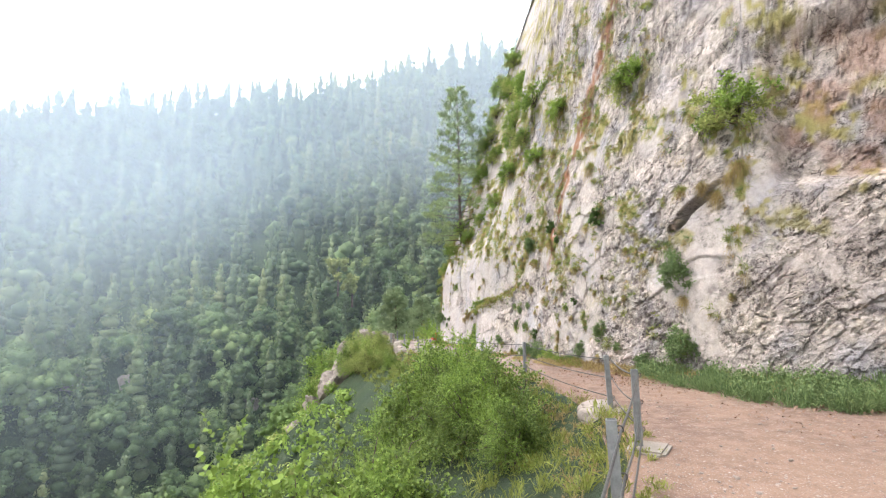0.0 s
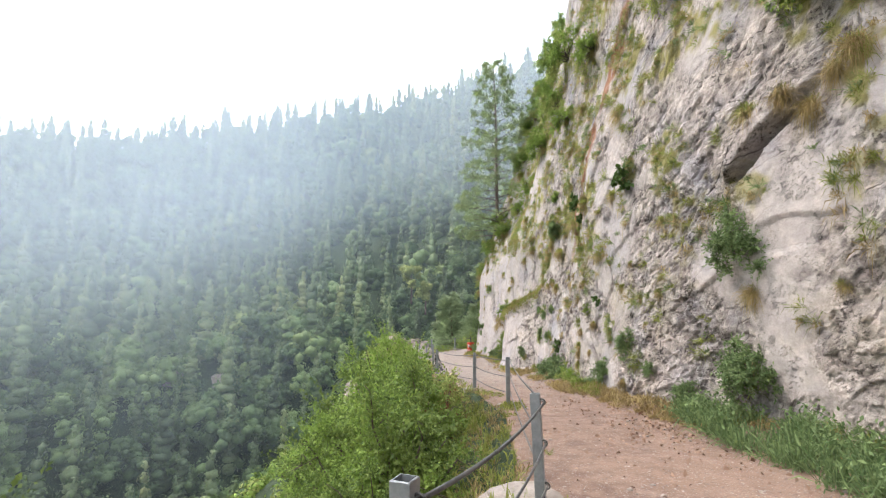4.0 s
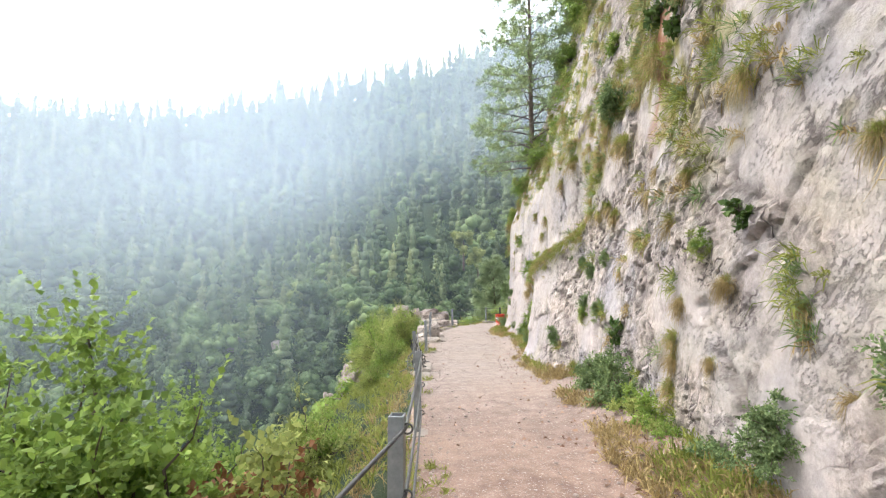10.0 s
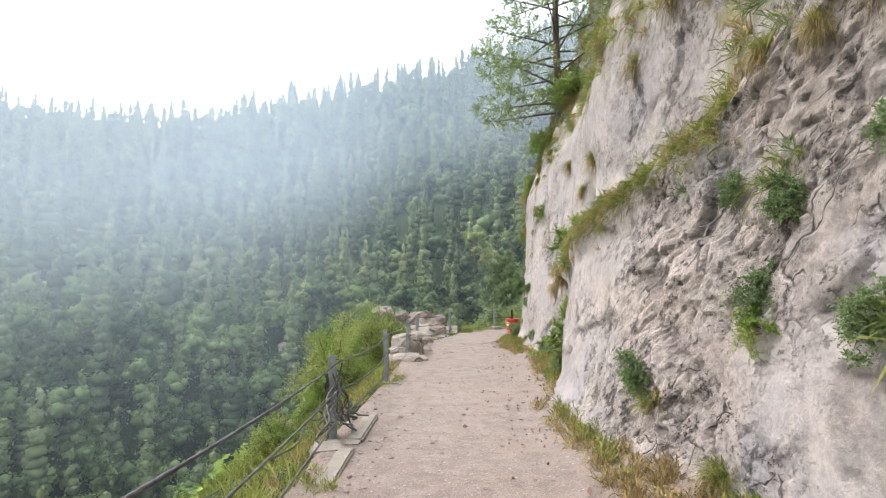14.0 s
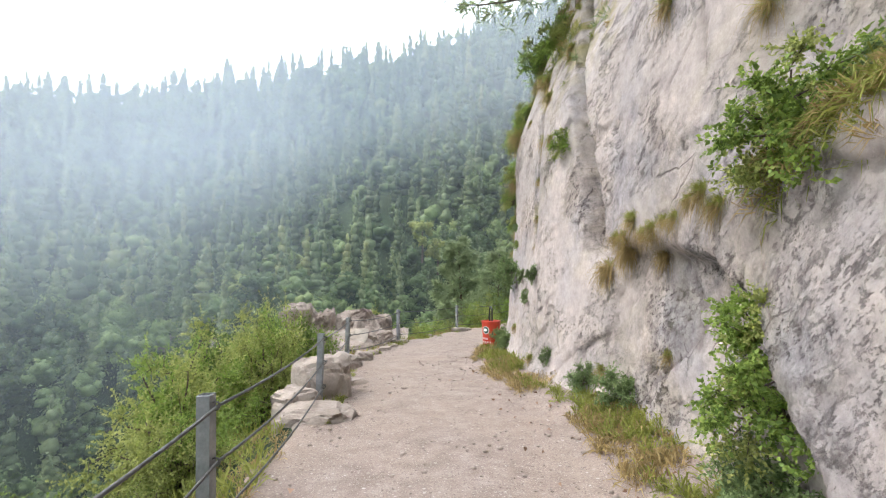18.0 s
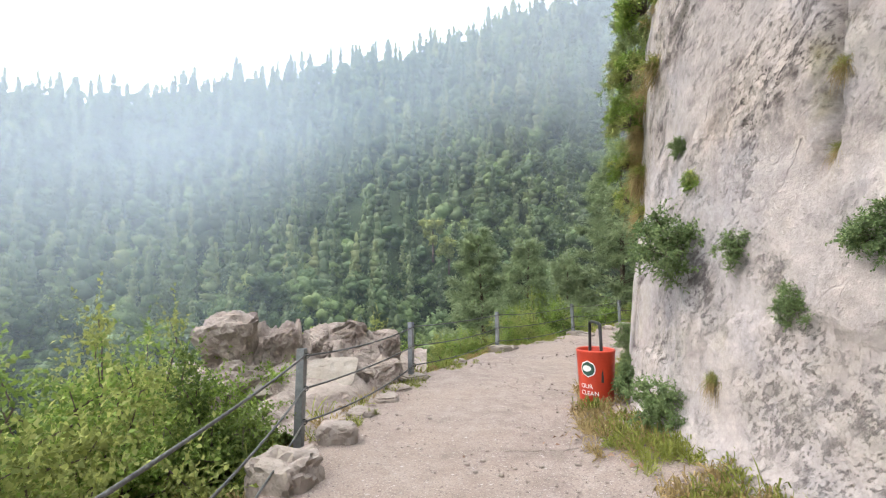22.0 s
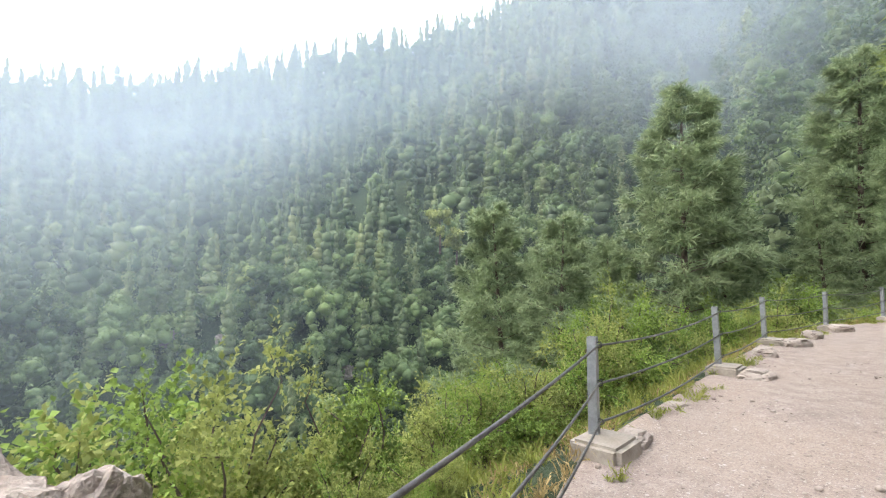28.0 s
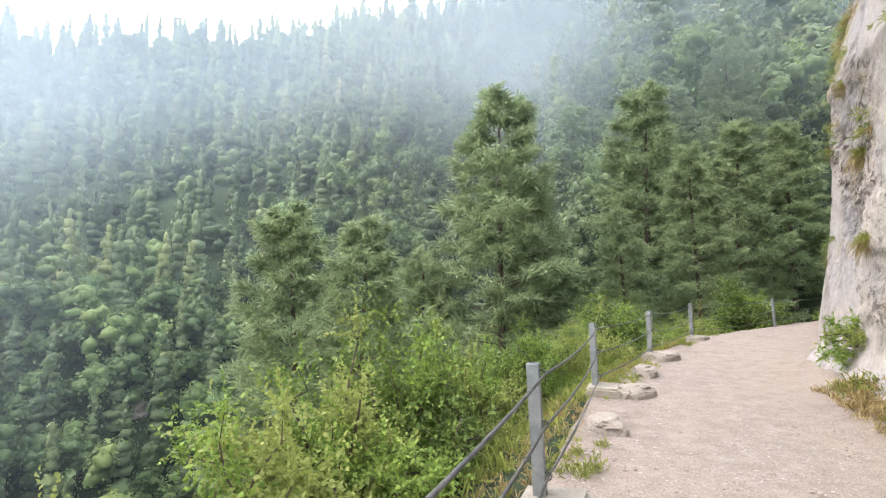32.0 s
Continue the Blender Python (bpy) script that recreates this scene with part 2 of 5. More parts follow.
def rock_material():
    """Pale pinkish limestone: smooth slabs, broken pitted zones, blue-grey and ochre stains, moss and rust."""
    m, n, l, s = material("limestone")
    p = place_of(n)

    def attribute(name):
        k = n.new("ShaderNodeAttribute")
        k.attribute_name = name
        return k.outputs["Fac"]

    def grey(v):
        return (v, v, v)

    rugged, layer = attribute("rugged"), attribute("layer")
    mid = grain(n, l, p, 1.5, 9, 0.68)
    small = grain(n, l, p, 8.0, 8, 0.72)
    fine = grain(n, l, p, 38, 5, 0.7)
    c = tone(n, l, mid, (0.30, (0.275, 0.238, 0.228)), (0.45, (0.39, 0.338, 0.316)), (0.58, (0.455, 0.395, 0.362)), (0.75, (0.505, 0.445, 0.40)))
    cold = tone(n, l, grain(n, l, p, 0.75, 6, 0.62, (1.2, 1, 0.6, 0, 30, 0)), (0.50, grey(0.0)), (0.66, grey(0.75)))
    c = blend(n, l, cold, c, (0.305, 0.298, 0.335))
    warm = tone(n, l, grain(n, l, p, 0.9, 6, 0.62), (0.56, grey(0.0)), (0.72, grey(0.5)))
    c = blend(n, l, warm, c, (0.47, 0.385, 0.32))
    c = blend(n, l, 0.55, c, tone(n, l, small, (0.32, grey(0.16)), (0.5, grey(0.5)), (0.66, grey(0.78))), "OVERLAY")
    c = blend(n, l, 0.35, c, tone(n, l, fine, (0.3, grey(0.25)), (0.7, grey(0.75))), "OVERLAY")
    c = blend(n, l, 0.35, c, tone(n, l, layer, (0.2, grey(0.3)), (0.8, grey(0.7))), "OVERLAY")
    c = blend(n, l, tone(n, l, rugged, (0.0, grey(0.45)), (0.4, grey(0.0))), c, (0.43, 0.393, 0.385))
    # pits and chipped hollows of the broken zones, their shade painted in dark
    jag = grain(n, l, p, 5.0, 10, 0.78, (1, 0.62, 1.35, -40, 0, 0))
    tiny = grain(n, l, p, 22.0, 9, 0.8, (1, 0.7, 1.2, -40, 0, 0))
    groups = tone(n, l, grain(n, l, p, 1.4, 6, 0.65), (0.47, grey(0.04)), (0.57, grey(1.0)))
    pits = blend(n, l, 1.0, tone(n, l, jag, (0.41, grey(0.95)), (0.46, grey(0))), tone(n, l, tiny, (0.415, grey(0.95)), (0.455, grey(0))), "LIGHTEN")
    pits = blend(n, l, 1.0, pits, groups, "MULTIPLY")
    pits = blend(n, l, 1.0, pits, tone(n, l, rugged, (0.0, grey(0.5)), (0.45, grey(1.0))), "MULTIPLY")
    # thin joints, broken off here and there
    wobble = blend(n, l, 0.16, p, grain_colour(n, l, p, 2.6), "LINEAR_LIGHT")
    lines = None
    for scale, stretch, width, turn in ((0.9, (1.0, 0.55, 1.5), 0.008, 8), (2.6, (1.0, 0.5, 1.5), 0.016, -12)):
        m2 = n.new("ShaderNodeMapping")
        m2.vector_type = "TEXTURE"
        m2.inputs["Scale"].default_value = [1 / v for v in stretch]
        m2.inputs["Rotation"].default_value = (radians(-40 + turn), 0, radians(turn))
        l.new(wobble, m2.inputs[0])
        v = add(n, "ShaderNodeTexVoronoi", Scale=scale)
        v.feature = "DISTANCE_TO_EDGE"
        l.new(m2.outputs[0], v.inputs["Vector"])
        line = tone(n, l, v.outputs["Distance"], (width * 0.4, grey(0.85)), (width * 1.8, grey(0)))
        gate = tone(n, l, grain(n, l, p, scale * 0.9, 5, 0.65), (0.53, grey(0)), (0.60, grey(1)))
        line = blend(n, l, 1.0, line, gate, "MULTIPLY")
        lines = line if lines is None else blend(n, l, 1.0, lines, line, "LIGHTEN")
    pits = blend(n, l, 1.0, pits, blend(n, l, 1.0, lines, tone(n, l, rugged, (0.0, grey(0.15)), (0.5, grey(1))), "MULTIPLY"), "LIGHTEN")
    # hollows get their shade as colour; the thin joints are dark too
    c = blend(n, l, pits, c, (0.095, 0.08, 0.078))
    mossy = blend(n, l, fine, (0.17, 0.165, 0.04), (0.40, 0.345, 0.11))
    c = blend(n, l, attribute("moss"), c, mossy)
    c = blend(n, l, attribute("rust"), c, blend(n, l, fine, (0.17, 0.075, 0.05), (0.38, 0.19, 0.11)))
    # shade and soil of the cracks, painted as one dark colour
    c = blend(n, l, attribute("crack_soil_shade"), c, (0.11, 0.092, 0.085))
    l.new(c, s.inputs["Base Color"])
    s.inputs["Roughness"].default_value = 0.92
    s.inputs["Specular IOR Level"].default_value = 0.2
    steep = tone(n, l, rugged, (0.0, grey(0.18)), (0.6, grey(0.85)))
    h = blend(n, l, steep, grey(0.5), blend(n, l, 0.35, jag, tiny))
    h = blend(n, l, 0.18, h, fine)
    h = blend(n, l, pits, h, grey(0.12))
    relief(n, l, s, h, 1.0, 0.085)
    return m


def earth_material():
    """Slopes under the vegetation: soil, dry grass and low green."""
    m, n, l, s = material("overgrown_soil")
    p = place_of(n)
    a, b = grain(n, l, p, 0.8, 6), grain(n, l, p, 14, 6, 0.7)
    c = tone(n, l, a, (0.36, (0.035, 0.065, 0.03)), (0.5, (0.055, 0.095, 0.042)), (0.74, (0.085, 0.115, 0.05)))
    c = blend(n, l, 0.5, c, tone(n, l, b, (0.3, (0.05, 0.05, 0.02)), (0.7, (0.20, 0.20, 0.10))), "OVERLAY")
    l.new(c, s.inputs["Base Color"])
    s.inputs["Roughness"].default_value = 0.95
    relief(n, l, s, b, 1.0, 0.15)
    return m


def gravel_material():
    """Trodden gravel: reddish soil, greyer further on, with stones of two sizes, worn tracks and dusty patches."""
    m, n, l, s = material("gravel_path")
    p = place_of(n)
    a, b = grain(n, l, p, 0.5, 5), grain(n, l, p, 4.0, 8, 0.7)
    dirt = grain(n, l, p, 60.0, 4, 0.7)
    c = tone(n, l, b, (0.30, (0.125, 0.075, 0.056)), (0.5, (0.20, 0.13, 0.10)), (0.70, (0.30, 0.215, 0.175)))
    grey = n.new("ShaderNodeAttribute")
    grey.attribute_name = "grey"
    c = blend(n, l, grey.outputs["Fac"], c, tone(n, l, b, (0.30, (0.205, 0.165, 0.145)), (0.5, (0.262, 0.218, 0.196)), (0.70, (0.325, 0.28, 0.254))))
    patch = tone(n, l, a, (0.42, (0, 0, 0)), (0.62, (0.6, 0.6, 0.6)))
    c = blend(n, l, patch, c, blend(n, l, grey.outputs["Fac"], (0.285, 0.19, 0.14), (0.30, 0.245, 0.21)))
    warp = blend(n, l, 0.012, p, grain_colour(n, l, p, 40), "LINEAR_LIGHT")
    heights = []
    for scale, share in ((27.0, 0.80), (70.0, 0.45)):
        v = add(n, "ShaderNodeTexVoronoi", Scale=scale)
        l.new(warp, v.inputs["Vector"])
        hue = n.new("ShaderNodeSeparateColor")
        l.new(v.outputs["Color"], hue.inputs[0])
        shows = blend(n, l, 1.0, tone(n, l, hue.outputs[1], (share, (0, 0, 0)), (share + 0.08, (1, 1, 1))), tone(n, l, v.outputs["Distance"], (0.30, (0.85, 0.85, 0.85)), (0.44, (0, 0, 0))), "MULTIPLY")
        c = blend(n, l, shows, c, tone(n, l, hue.outputs[0], (0.0, (0.10, 0.078, 0.07)), (0.5, (0.27, 0.225, 0.20)), (1.0, (0.47, 0.43, 0.40))))
        heights.append(blend(n, l, 1.0, shows, tone(n, l, v.outputs["Distance"], (0.0, (1, 1, 1)), (0.45, (0, 0, 0))), "MULTIPLY"))
    c = blend(n, l, 0.5, c, tone(n, l, dirt, (0.3, (0.25, 0.25, 0.25)), (0.7, (0.75, 0.75, 0.75))), "OVERLAY")
    l.new(c, s.inputs["Base Color"])
    s.inputs["Roughness"].default_value = 0.95
    s.inputs["Specular IOR Level"].default_value = 0.2
    h = blend(n, l, 0.28, blend(n, l, 1.0, heights[0], heights[1], "LIGHTEN"), b)
    relief(n, l, s, blend(n, l, 0.25, h, dirt), 0.8, 0.03)
    return m


def leaf_material(name, dark, light, through=0.35, tinted=False):
    """Leaves: a colour of their own each, and some light passing through them."""
    m, n, l, s = material(name)
    r = n.new("ShaderNodeNewGeometry").outputs["Random Per Island"]
    p = place_of(n)
    c = tone(n, l, r, (0.0, dark), (0.65, tuple((a + b) / 2 for a, b in zip(dark, light))), (1.0, light))
    c = blend(n, l, tone(n, l, grain(n, l, p, 0.9, 3), (0.40, (0, 0, 0)), (0.62, (0.5, 0.5, 0.5))), c, light)
    if tinted:
        a = n.new("ShaderNodeAttribute")
        a.attribute_name = "tint"
        c = blend(n, l, 0.82, c, tone(n, l, a.outputs["Fac"], (0.0, tuple(v * 0.6 for v in dark)), (0.5, tuple((v + w) / 2 for v, w in zip(dark, light))), (0.85, light), (1.0, (light[0] * 1.3, light[1] * 1.15, light[2]))))
    l.new(c, s.inputs["Base Color"])
    s.inputs["Roughness"].default_value = 0.6
    s.inputs["Specular IOR Level"].default_value = 0.3
    t = n.new("ShaderNodeBsdfTranslucent")
    l.new(c, t.inputs["Color"])
    mix = add(n, "ShaderNodeMixShader", Fac=through)
    l.new(s.outputs[0], mix.inputs[1])
    l.new(t.outputs[0], mix.inputs[2])
    l.new(mix.outputs[0], n["Material Output"].inputs["Surface"])
    return m


def plain_material(name, dark, light, scale, rough=0.8, metal=0.0, bump=0.3, depth=0.01):
    m, n, l, s = material(name)
    g = n.new("ShaderNodeTexCoord").outputs["Object"]
    a, b = grain(n, l, g, scale, 6, 0.65), grain(n, l, g, scale * 7, 4)
    c = blend(n, l, 0.35, tone(n, l, a, (0.32, dark), (0.68, light)), tone(n, l, b, (0.3, dark), (0.7, light)))
    l.new(c, s.inputs["Base Color"])
    s.inputs["Roughness"].default_value = rough
    s.inputs["Metallic"].default_value = metal
    relief(n, l, s, b, bump, depth)
    return m


def mist_material(name, colour, low, high, scale):
    """A veil of mist: white, lit by the sky, thin where low, dense where high."""
    m, n, l, s = material(name)
    n.remove(s)
    p = place_of(n)
    d = add(n, "ShaderNodeBsdfDiffuse", Color=(*colour, 1))
    t = add(n, "ShaderNodeBsdfTranslucent", Color=(*colour, 1))
    half = add(n, "ShaderNodeMixShader", Fac=0.5)
    l.new(d.outputs[0], half.inputs[1])
    l.new(t.outputs[0], half.inputs[2])
    clear = n.new("ShaderNodeBsdfTransparent")
    out = n.new("ShaderNodeMixShader")
    thick = n.new("ShaderNodeAttribute")
    thick.attribute_name = "mist"
    g = tone(n, l, grain(n, l, p, scale, 3, 0.5), (0.3, (low, low, low)), (0.7, (high, high, high)))
    mul = n.new("ShaderNodeMath")
    mul.operation = "MULTIPLY"
    l.new(thick.outputs["Fac"], mul.inputs[0])
    l.new(g, mul.inputs[1])
    l.new(mul.outputs[0], out.inputs[0])
    l.new(clear.outputs[0], out.inputs[1])
    l.new(half.outputs[0], out.inputs[2])
    l.new(out.outputs[0], n["Material Output"].inputs["Surface"])
    return m


ROCK, EARTH, GRAVEL = rock_material(), earth_material(), gravel_material()
PINE = leaf_material("pine_needles", (0.055, 0.105, 0.042), (0.15, 0.225, 0.085), 0.35)
BROAD = leaf_material("broad_leaves", (0.040, 0.085, 0.018), (0.11, 0.17, 0.045), 0.3)
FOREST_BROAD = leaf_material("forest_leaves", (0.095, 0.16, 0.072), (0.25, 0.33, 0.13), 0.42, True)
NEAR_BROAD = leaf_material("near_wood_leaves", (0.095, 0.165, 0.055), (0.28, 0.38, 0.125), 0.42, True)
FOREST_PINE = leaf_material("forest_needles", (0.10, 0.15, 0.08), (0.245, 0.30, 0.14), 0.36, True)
BUSH = leaf_material("bush_leaves", (0.085, 0.15, 0.03), (0.31, 0.42, 0.09), 0.42)
OLIVE = leaf_material("yellowish_leaves", (0.16, 0.20, 0.05), (0.44, 0.47, 0.155), 0.5)
GREYLEAF = leaf_material("grey_green_leaves", (0.085, 0.14, 0.05), (0.25, 0.33, 0.14), 0.4)
DRY = leaf_material("dry_grass", (0.20, 0.135, 0.055), (0.43, 0.33, 0.15), 0.35)
GRASS = leaf_material("fresh_grass", (0.12, 0.155, 0.03), (0.33, 0.345, 0.085), 0.42)
RUSTLEAF = leaf_material("red_brown_leaves", (0.16, 0.065, 0.03), (0.32, 0.16, 0.07), 0.3)
LITTER = leaf_material("brown_leaf_litter", (0.16, 0.085, 0.055), (0.36, 0.235, 0.165), 0.15)
BARK = plain_material("bark", (0.06, 0.045, 0.035), (0.17, 0.13, 0.10), 6, 0.95, 0, 1.0, 0.03)
STEEL = plain_material("galvanised_steel", (0.17, 0.18, 0.19), (0.31, 0.32, 0.33), 9, 0.55, 0.6, 0.2, 0.004)
CABLE = plain_material("steel_cable", (0.06, 0.06, 0.06), (0.16, 0.155, 0.15), 20, 0.6, 0.5, 0.3, 0.003)
PEBBLE = plain_material("pebble_stone", (0.22, 0.175, 0.15), (0.40, 0.34, 0.30), 3, 0.95, 0, 0.5, 0.01)
VALLEY = leaf_material("valley_bush_leaves", (0.06, 0.105, 0.025), (0.225, 0.295, 0.07), 0.38)
CONCRETE = plain_material("pale_concrete", (0.21, 0.18, 0.15), (0.36, 0.32, 0.275), 5, 0.95, 0, 0.6, 0.02)
STONE = plain_material("pale_stone", (0.22, 0.18, 0.155), (0.39, 0.34, 0.30), 3, 0.95, 0, 0.8, 0.03)
RED = plain_material("red_paint", (0.42, 0.032, 0.013), (0.55, 0.055, 0.02), 6, 0.45, 0, 0.15, 0.004)
BLACK = plain_material("black_paint", (0.012, 0.012, 0.012), (0.04, 0.04, 0.04), 8, 0.45, 0, 0.2, 0.004)

# ---------------------------------------------------------------- ground
def graded(low, a, b, high, step):
    """Coordinates close together from a to b, wider and wider outside."""
    inner = np.arange(a, b, step)
    grow = lambda gap: np.cumsum(np.minimum(step * 1.10 ** np.arange(400), 14.0))  # noqa: E731
    out = grow(0)
    return np.r_[(a - out[out < a - low])[::-1], inner, b - step + out[out < high - b]]


gx, gy = graded(-900, -9, 20, 700, 0.25), graded(-500, -6, 54, 900, 0.32)
GX, GY = np.meshgrid(gx, gy)
GZ = ground_z(GX, GY)
ground = part("ground", mesh_of("ground", np.stack([GX, GY, GZ], -1).reshape(-1, 3), grid_faces(len(gy), len(gx)), EARTH, True))
tagged(ground, "steep overgrown soil slopes of a mountain valley", "ground", kind="structure")

# the gravel path between railing and cliff
ss = np.arange(2.0, length(RAIL) - 12, 0.09)
left, normal = along(RAIL, ss)
wide = np.linspace(-0.22, 1, 46)
rows = []
for k in range(len(ss)):
    d, _ = off_line(FOOT, left[k : k + 1, 0], left[k : k + 1, 1])
    reach = min(float(d[0]) + 0.5, 9.0)
    shoulder = 0.3 + 1.7 * float(noise3(np.array([[ss[k] / 0.9, 0.0, 0.0]]))[0])
    rows.append(left[k, :2] - normal[k] * (wide[:, None] * np.where(wide[:, None] < 0, shoulder, reach)))
flat = np.concatenate(rows)
zz, dd, _ = path_z(flat[:, 0], flat[:, 1])
fd, _ = off_line(FOOT, flat[:, 0], flat[:, 1])
p3 = np.stack([flat[:, 0], flat[:, 1], 0 * zz], 1)
zz = zz + 0.03 + 0.035 * fbm(p3 / 1.1, 3) + 0.012 * fbm(p3 / 0.16, 2) + 0.22 * smooth(1.0, -0.3, fd) - 0.16 * smooth(0.02, 0.22, dd)
grey = smooth(10, 22, flat[:, 1]) * 0.85
path = part("path", mesh_of("path", np.c_[flat, zz], grid_faces(len(ss), len(wide)), GRAVEL, True, {"grey": grey}))
tagged(path, "reddish gravel footpath strewn with small stones", "path", kind="structure")

# ---------------------------------------------------------------- cliff
def cliff_lean(y, z):
    up = np.clip(z - 5.0, 0, 60)
    return 0.09 * np.minimum(z, 5.0) + up * (0.16 + 0.19 * smooth(16, 28, y))


# lower edge of an overhanging slab: y, height
BROW_Y, BROW_Z = [22.2, 22.9, 23.48, 23.75, 24.39, 25.3, 26.4, 27.5], [-0.6, 0.75, 1.28, 1.63, 1.97, 2.2, 2.25, 2.4]


def cliff_places(s, z):
    """Places on the rock face, for arrays of distances along its foot and heights."""
    base, n = along(FOOT, s)
    x, y = base[:, 0], base[:, 1]
    p = np.stack([x, y, z], 1)
    calm = smooth(18.5, 22, y) * (1 - 0.45 * smooth(34, 37, y))
    big = fbm(p / 3.4, 2) * 0.26
    # plates and chips between joints that rise towards the start of the path
    across, running = y * 0.6 + z * 0.8 + 0.35 * fbm(p / 1.6 + 2, 2), -y * 0.8 + z * 0.6
    q = np.stack([across, running, x], 1)
    loose = 0.26 * fbm(p / 0.6, 4, 0.6)[:, None]
    plates, joint, tone_a = chips(q / (0.85, 1.35, 2.0) + loose, 0.7)
    blocks, split, tone_b = chips(q / (0.27, 0.42, 0.6) + 5.5 + loose, 1.3)
    flakes, chip, tone_c = chips(q / (0.115, 0.17, 0.25) + 9.2 + loose, 1.6)
    broken = smooth(-0.30, 0.10, fbm(p / 1.5 + 9, 4) - 0.34 * calm) * (1 - 0.62 * calm)
    out = big * (1 - 0.35 * calm) + plates * (0.085 - 0.035 * calm) + broken * (blocks * 0.055 + flakes * 0.034) + fbm(p / 0.24, 4, 0.65) * (0.010 + 0.010 * broken)
    gate = smooth(-0.05, 0.2, fbm(p / 1.3 + 33, 3))
    out = out - 0.025 * joint**3 * gate - 0.03 * split**2 * broken
    # a grassy ledge that rises towards the start, with the rock set back above it
    line = z - (2.65 - (y - 23.3) * 0.18) + 0.10 * fbm(p / 0.6 + 44, 2)
    by = smooth(18.2, 19.6, y) * smooth(24.2, 23.5, y)
    out = out - 0.30 * smooth(-0.06, 0.10, line) * smooth(2.6, 0.6, line) * by + 0.08 * smooth(0.35, 0.0, np.abs(line + 0.25)) * by
    # an overhanging slab beside a slanting cleft
    past = 27.2 + (z - 4.4) * 0.33 + 0.22 * fbm(p / 1.1 + 5, 4) - y
    by = smooth(2.0, 2.4, z) * smooth(10.0, 7.0, z)
    brow = z - np.interp(y, BROW_Y, BROW_Z) + 0.07 * fbm(p / 0.5 + 4, 2)
    slab = smooth(0.0, 0.10, past) * smooth(7.5, 4.0, past) * smooth(9.0, 6.0, z)
    out = out - 0.38 * smooth(0.05, -0.02, past) * smooth(-0.72, -0.60, past) * by + 0.24 * slab * smooth(-0.12, 0.12, brow)
    out = out - 0.05 * smooth(0.05, -0.15, brow) * smooth(-0.9, -0.3, brow) * smooth(22.4, 23.0, y) * smooth(25.8, 25.0, y)
    # a slanting block with a deep gap under it, near the start
    gap = (z - 4.95) + (y - 7.7) * 0.68 + 0.12 * fbm(p / 0.4 + 8, 3)
    near_gap = smooth(0.85, 0.45, np.abs(y - 7.75) + 0.2 * fbm(p / 0.3 + 6, 2))
    out = out - 0.28 * smooth(0.13, 0.05, np.abs(gap)) * near_gap + 0.20 * smooth(0.06, 0.16, gap) * smooth(0.9, 0.4, gap) * near_gap
    recess = smooth(5.75, 5.35, y + 0.15 * fbm(p / 0.5 + 71, 3)) * smooth(4.9, 5.4, z) * smooth(9.5, 8.5, z) * smooth(3.4, 4.0, y)
    out = out - 0.5 * recess
    # an upright seam with grass in it
    rift = np.abs(y - 29.3 + (z - 3.5) * 0.07 - 0.28 * fbm(p / 0.7 + 81, 4))
    split_at = smooth(0.13, 0.02, rift) * smooth(2.2, 2.6, z) * smooth(6.0, 5.0, z)
    out = out - 0.13 * split_at
    # rubble and soil at the foot
    out = out + 0.30 * smooth(0.55, -0.2, z - 0.1) * (0.4 + noise3(p / 0.7))
    out = np.where((y > 31.8) & (y < 33.6) & (z < 1.6), np.minimum(out, 0.0), out)
    at = base + n * (out - cliff_lean(y, np.maximum(z, 0)))[:, None]
    # moss in hanging patches, most of all high up
    high = smooth(2.2, 5.5, z) * (1 - calm * smooth(6.5, 4.5, z))
    hang = fbm(p / (0.9, 0.9, 1.1) + 3, 4)
    moss = smooth(0.02, 0.22, hang + 0.13 * smooth(11, 15, y) * smooth(3, 6, z)) * (0.12 + 0.88 * high) * smooth(-0.2, 0.15, fbm(p / 0.2 + 19, 3))
    seam = np.abs(y - (14.6 + (z - 6) * -0.42) - 0.55 * fbm(p / 0.8 + 31, 4))
    rust = smooth(0.50, 0.15, seam) * smooth(3.6, 5.0, z) * smooth(-0.25, 0.05, fbm(p / 0.35 + 12, 3))
    rust = np.maximum(rust, 0.5 * recess * smooth(-0.2, 0.2, fbm(p / 0.8 + 17, 3)))
    # joints and splits darken where the rock recedes: shade put into the colour
    crack_soil_shade = np.clip(joint**3 * gate * 0.9 + split**2 * broken * 0.8 + chip**2 * broken * 0.5, 0, 1) * smooth(0.35, 0.6, noise3(p / 0.5))
    crack_soil_shade = np.maximum(crack_soil_shade, 0.8 * split_at * smooth(-0.1, 0.2, fbm(p / 0.25 + 3, 2)))
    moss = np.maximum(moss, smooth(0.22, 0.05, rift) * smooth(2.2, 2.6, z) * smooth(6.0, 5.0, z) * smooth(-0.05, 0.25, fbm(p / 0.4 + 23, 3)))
    # the cleft's shadow is painted too, together with the soil in it
    crack_soil_shade = np.maximum(crack_soil_shade, smooth(0.02, -0.1, past) * smooth(-0.62, -0.5, past) * by)
    shade = 0.5 + (0.4 * tone_a + 0.35 * tone_b * broken + 0.25 * tone_c * broken - 0.2 - 0.3 * broken)
    return np.c_[at, z], moss * 0.85, rust, crack_soil_shade * 0.6, shade, broken


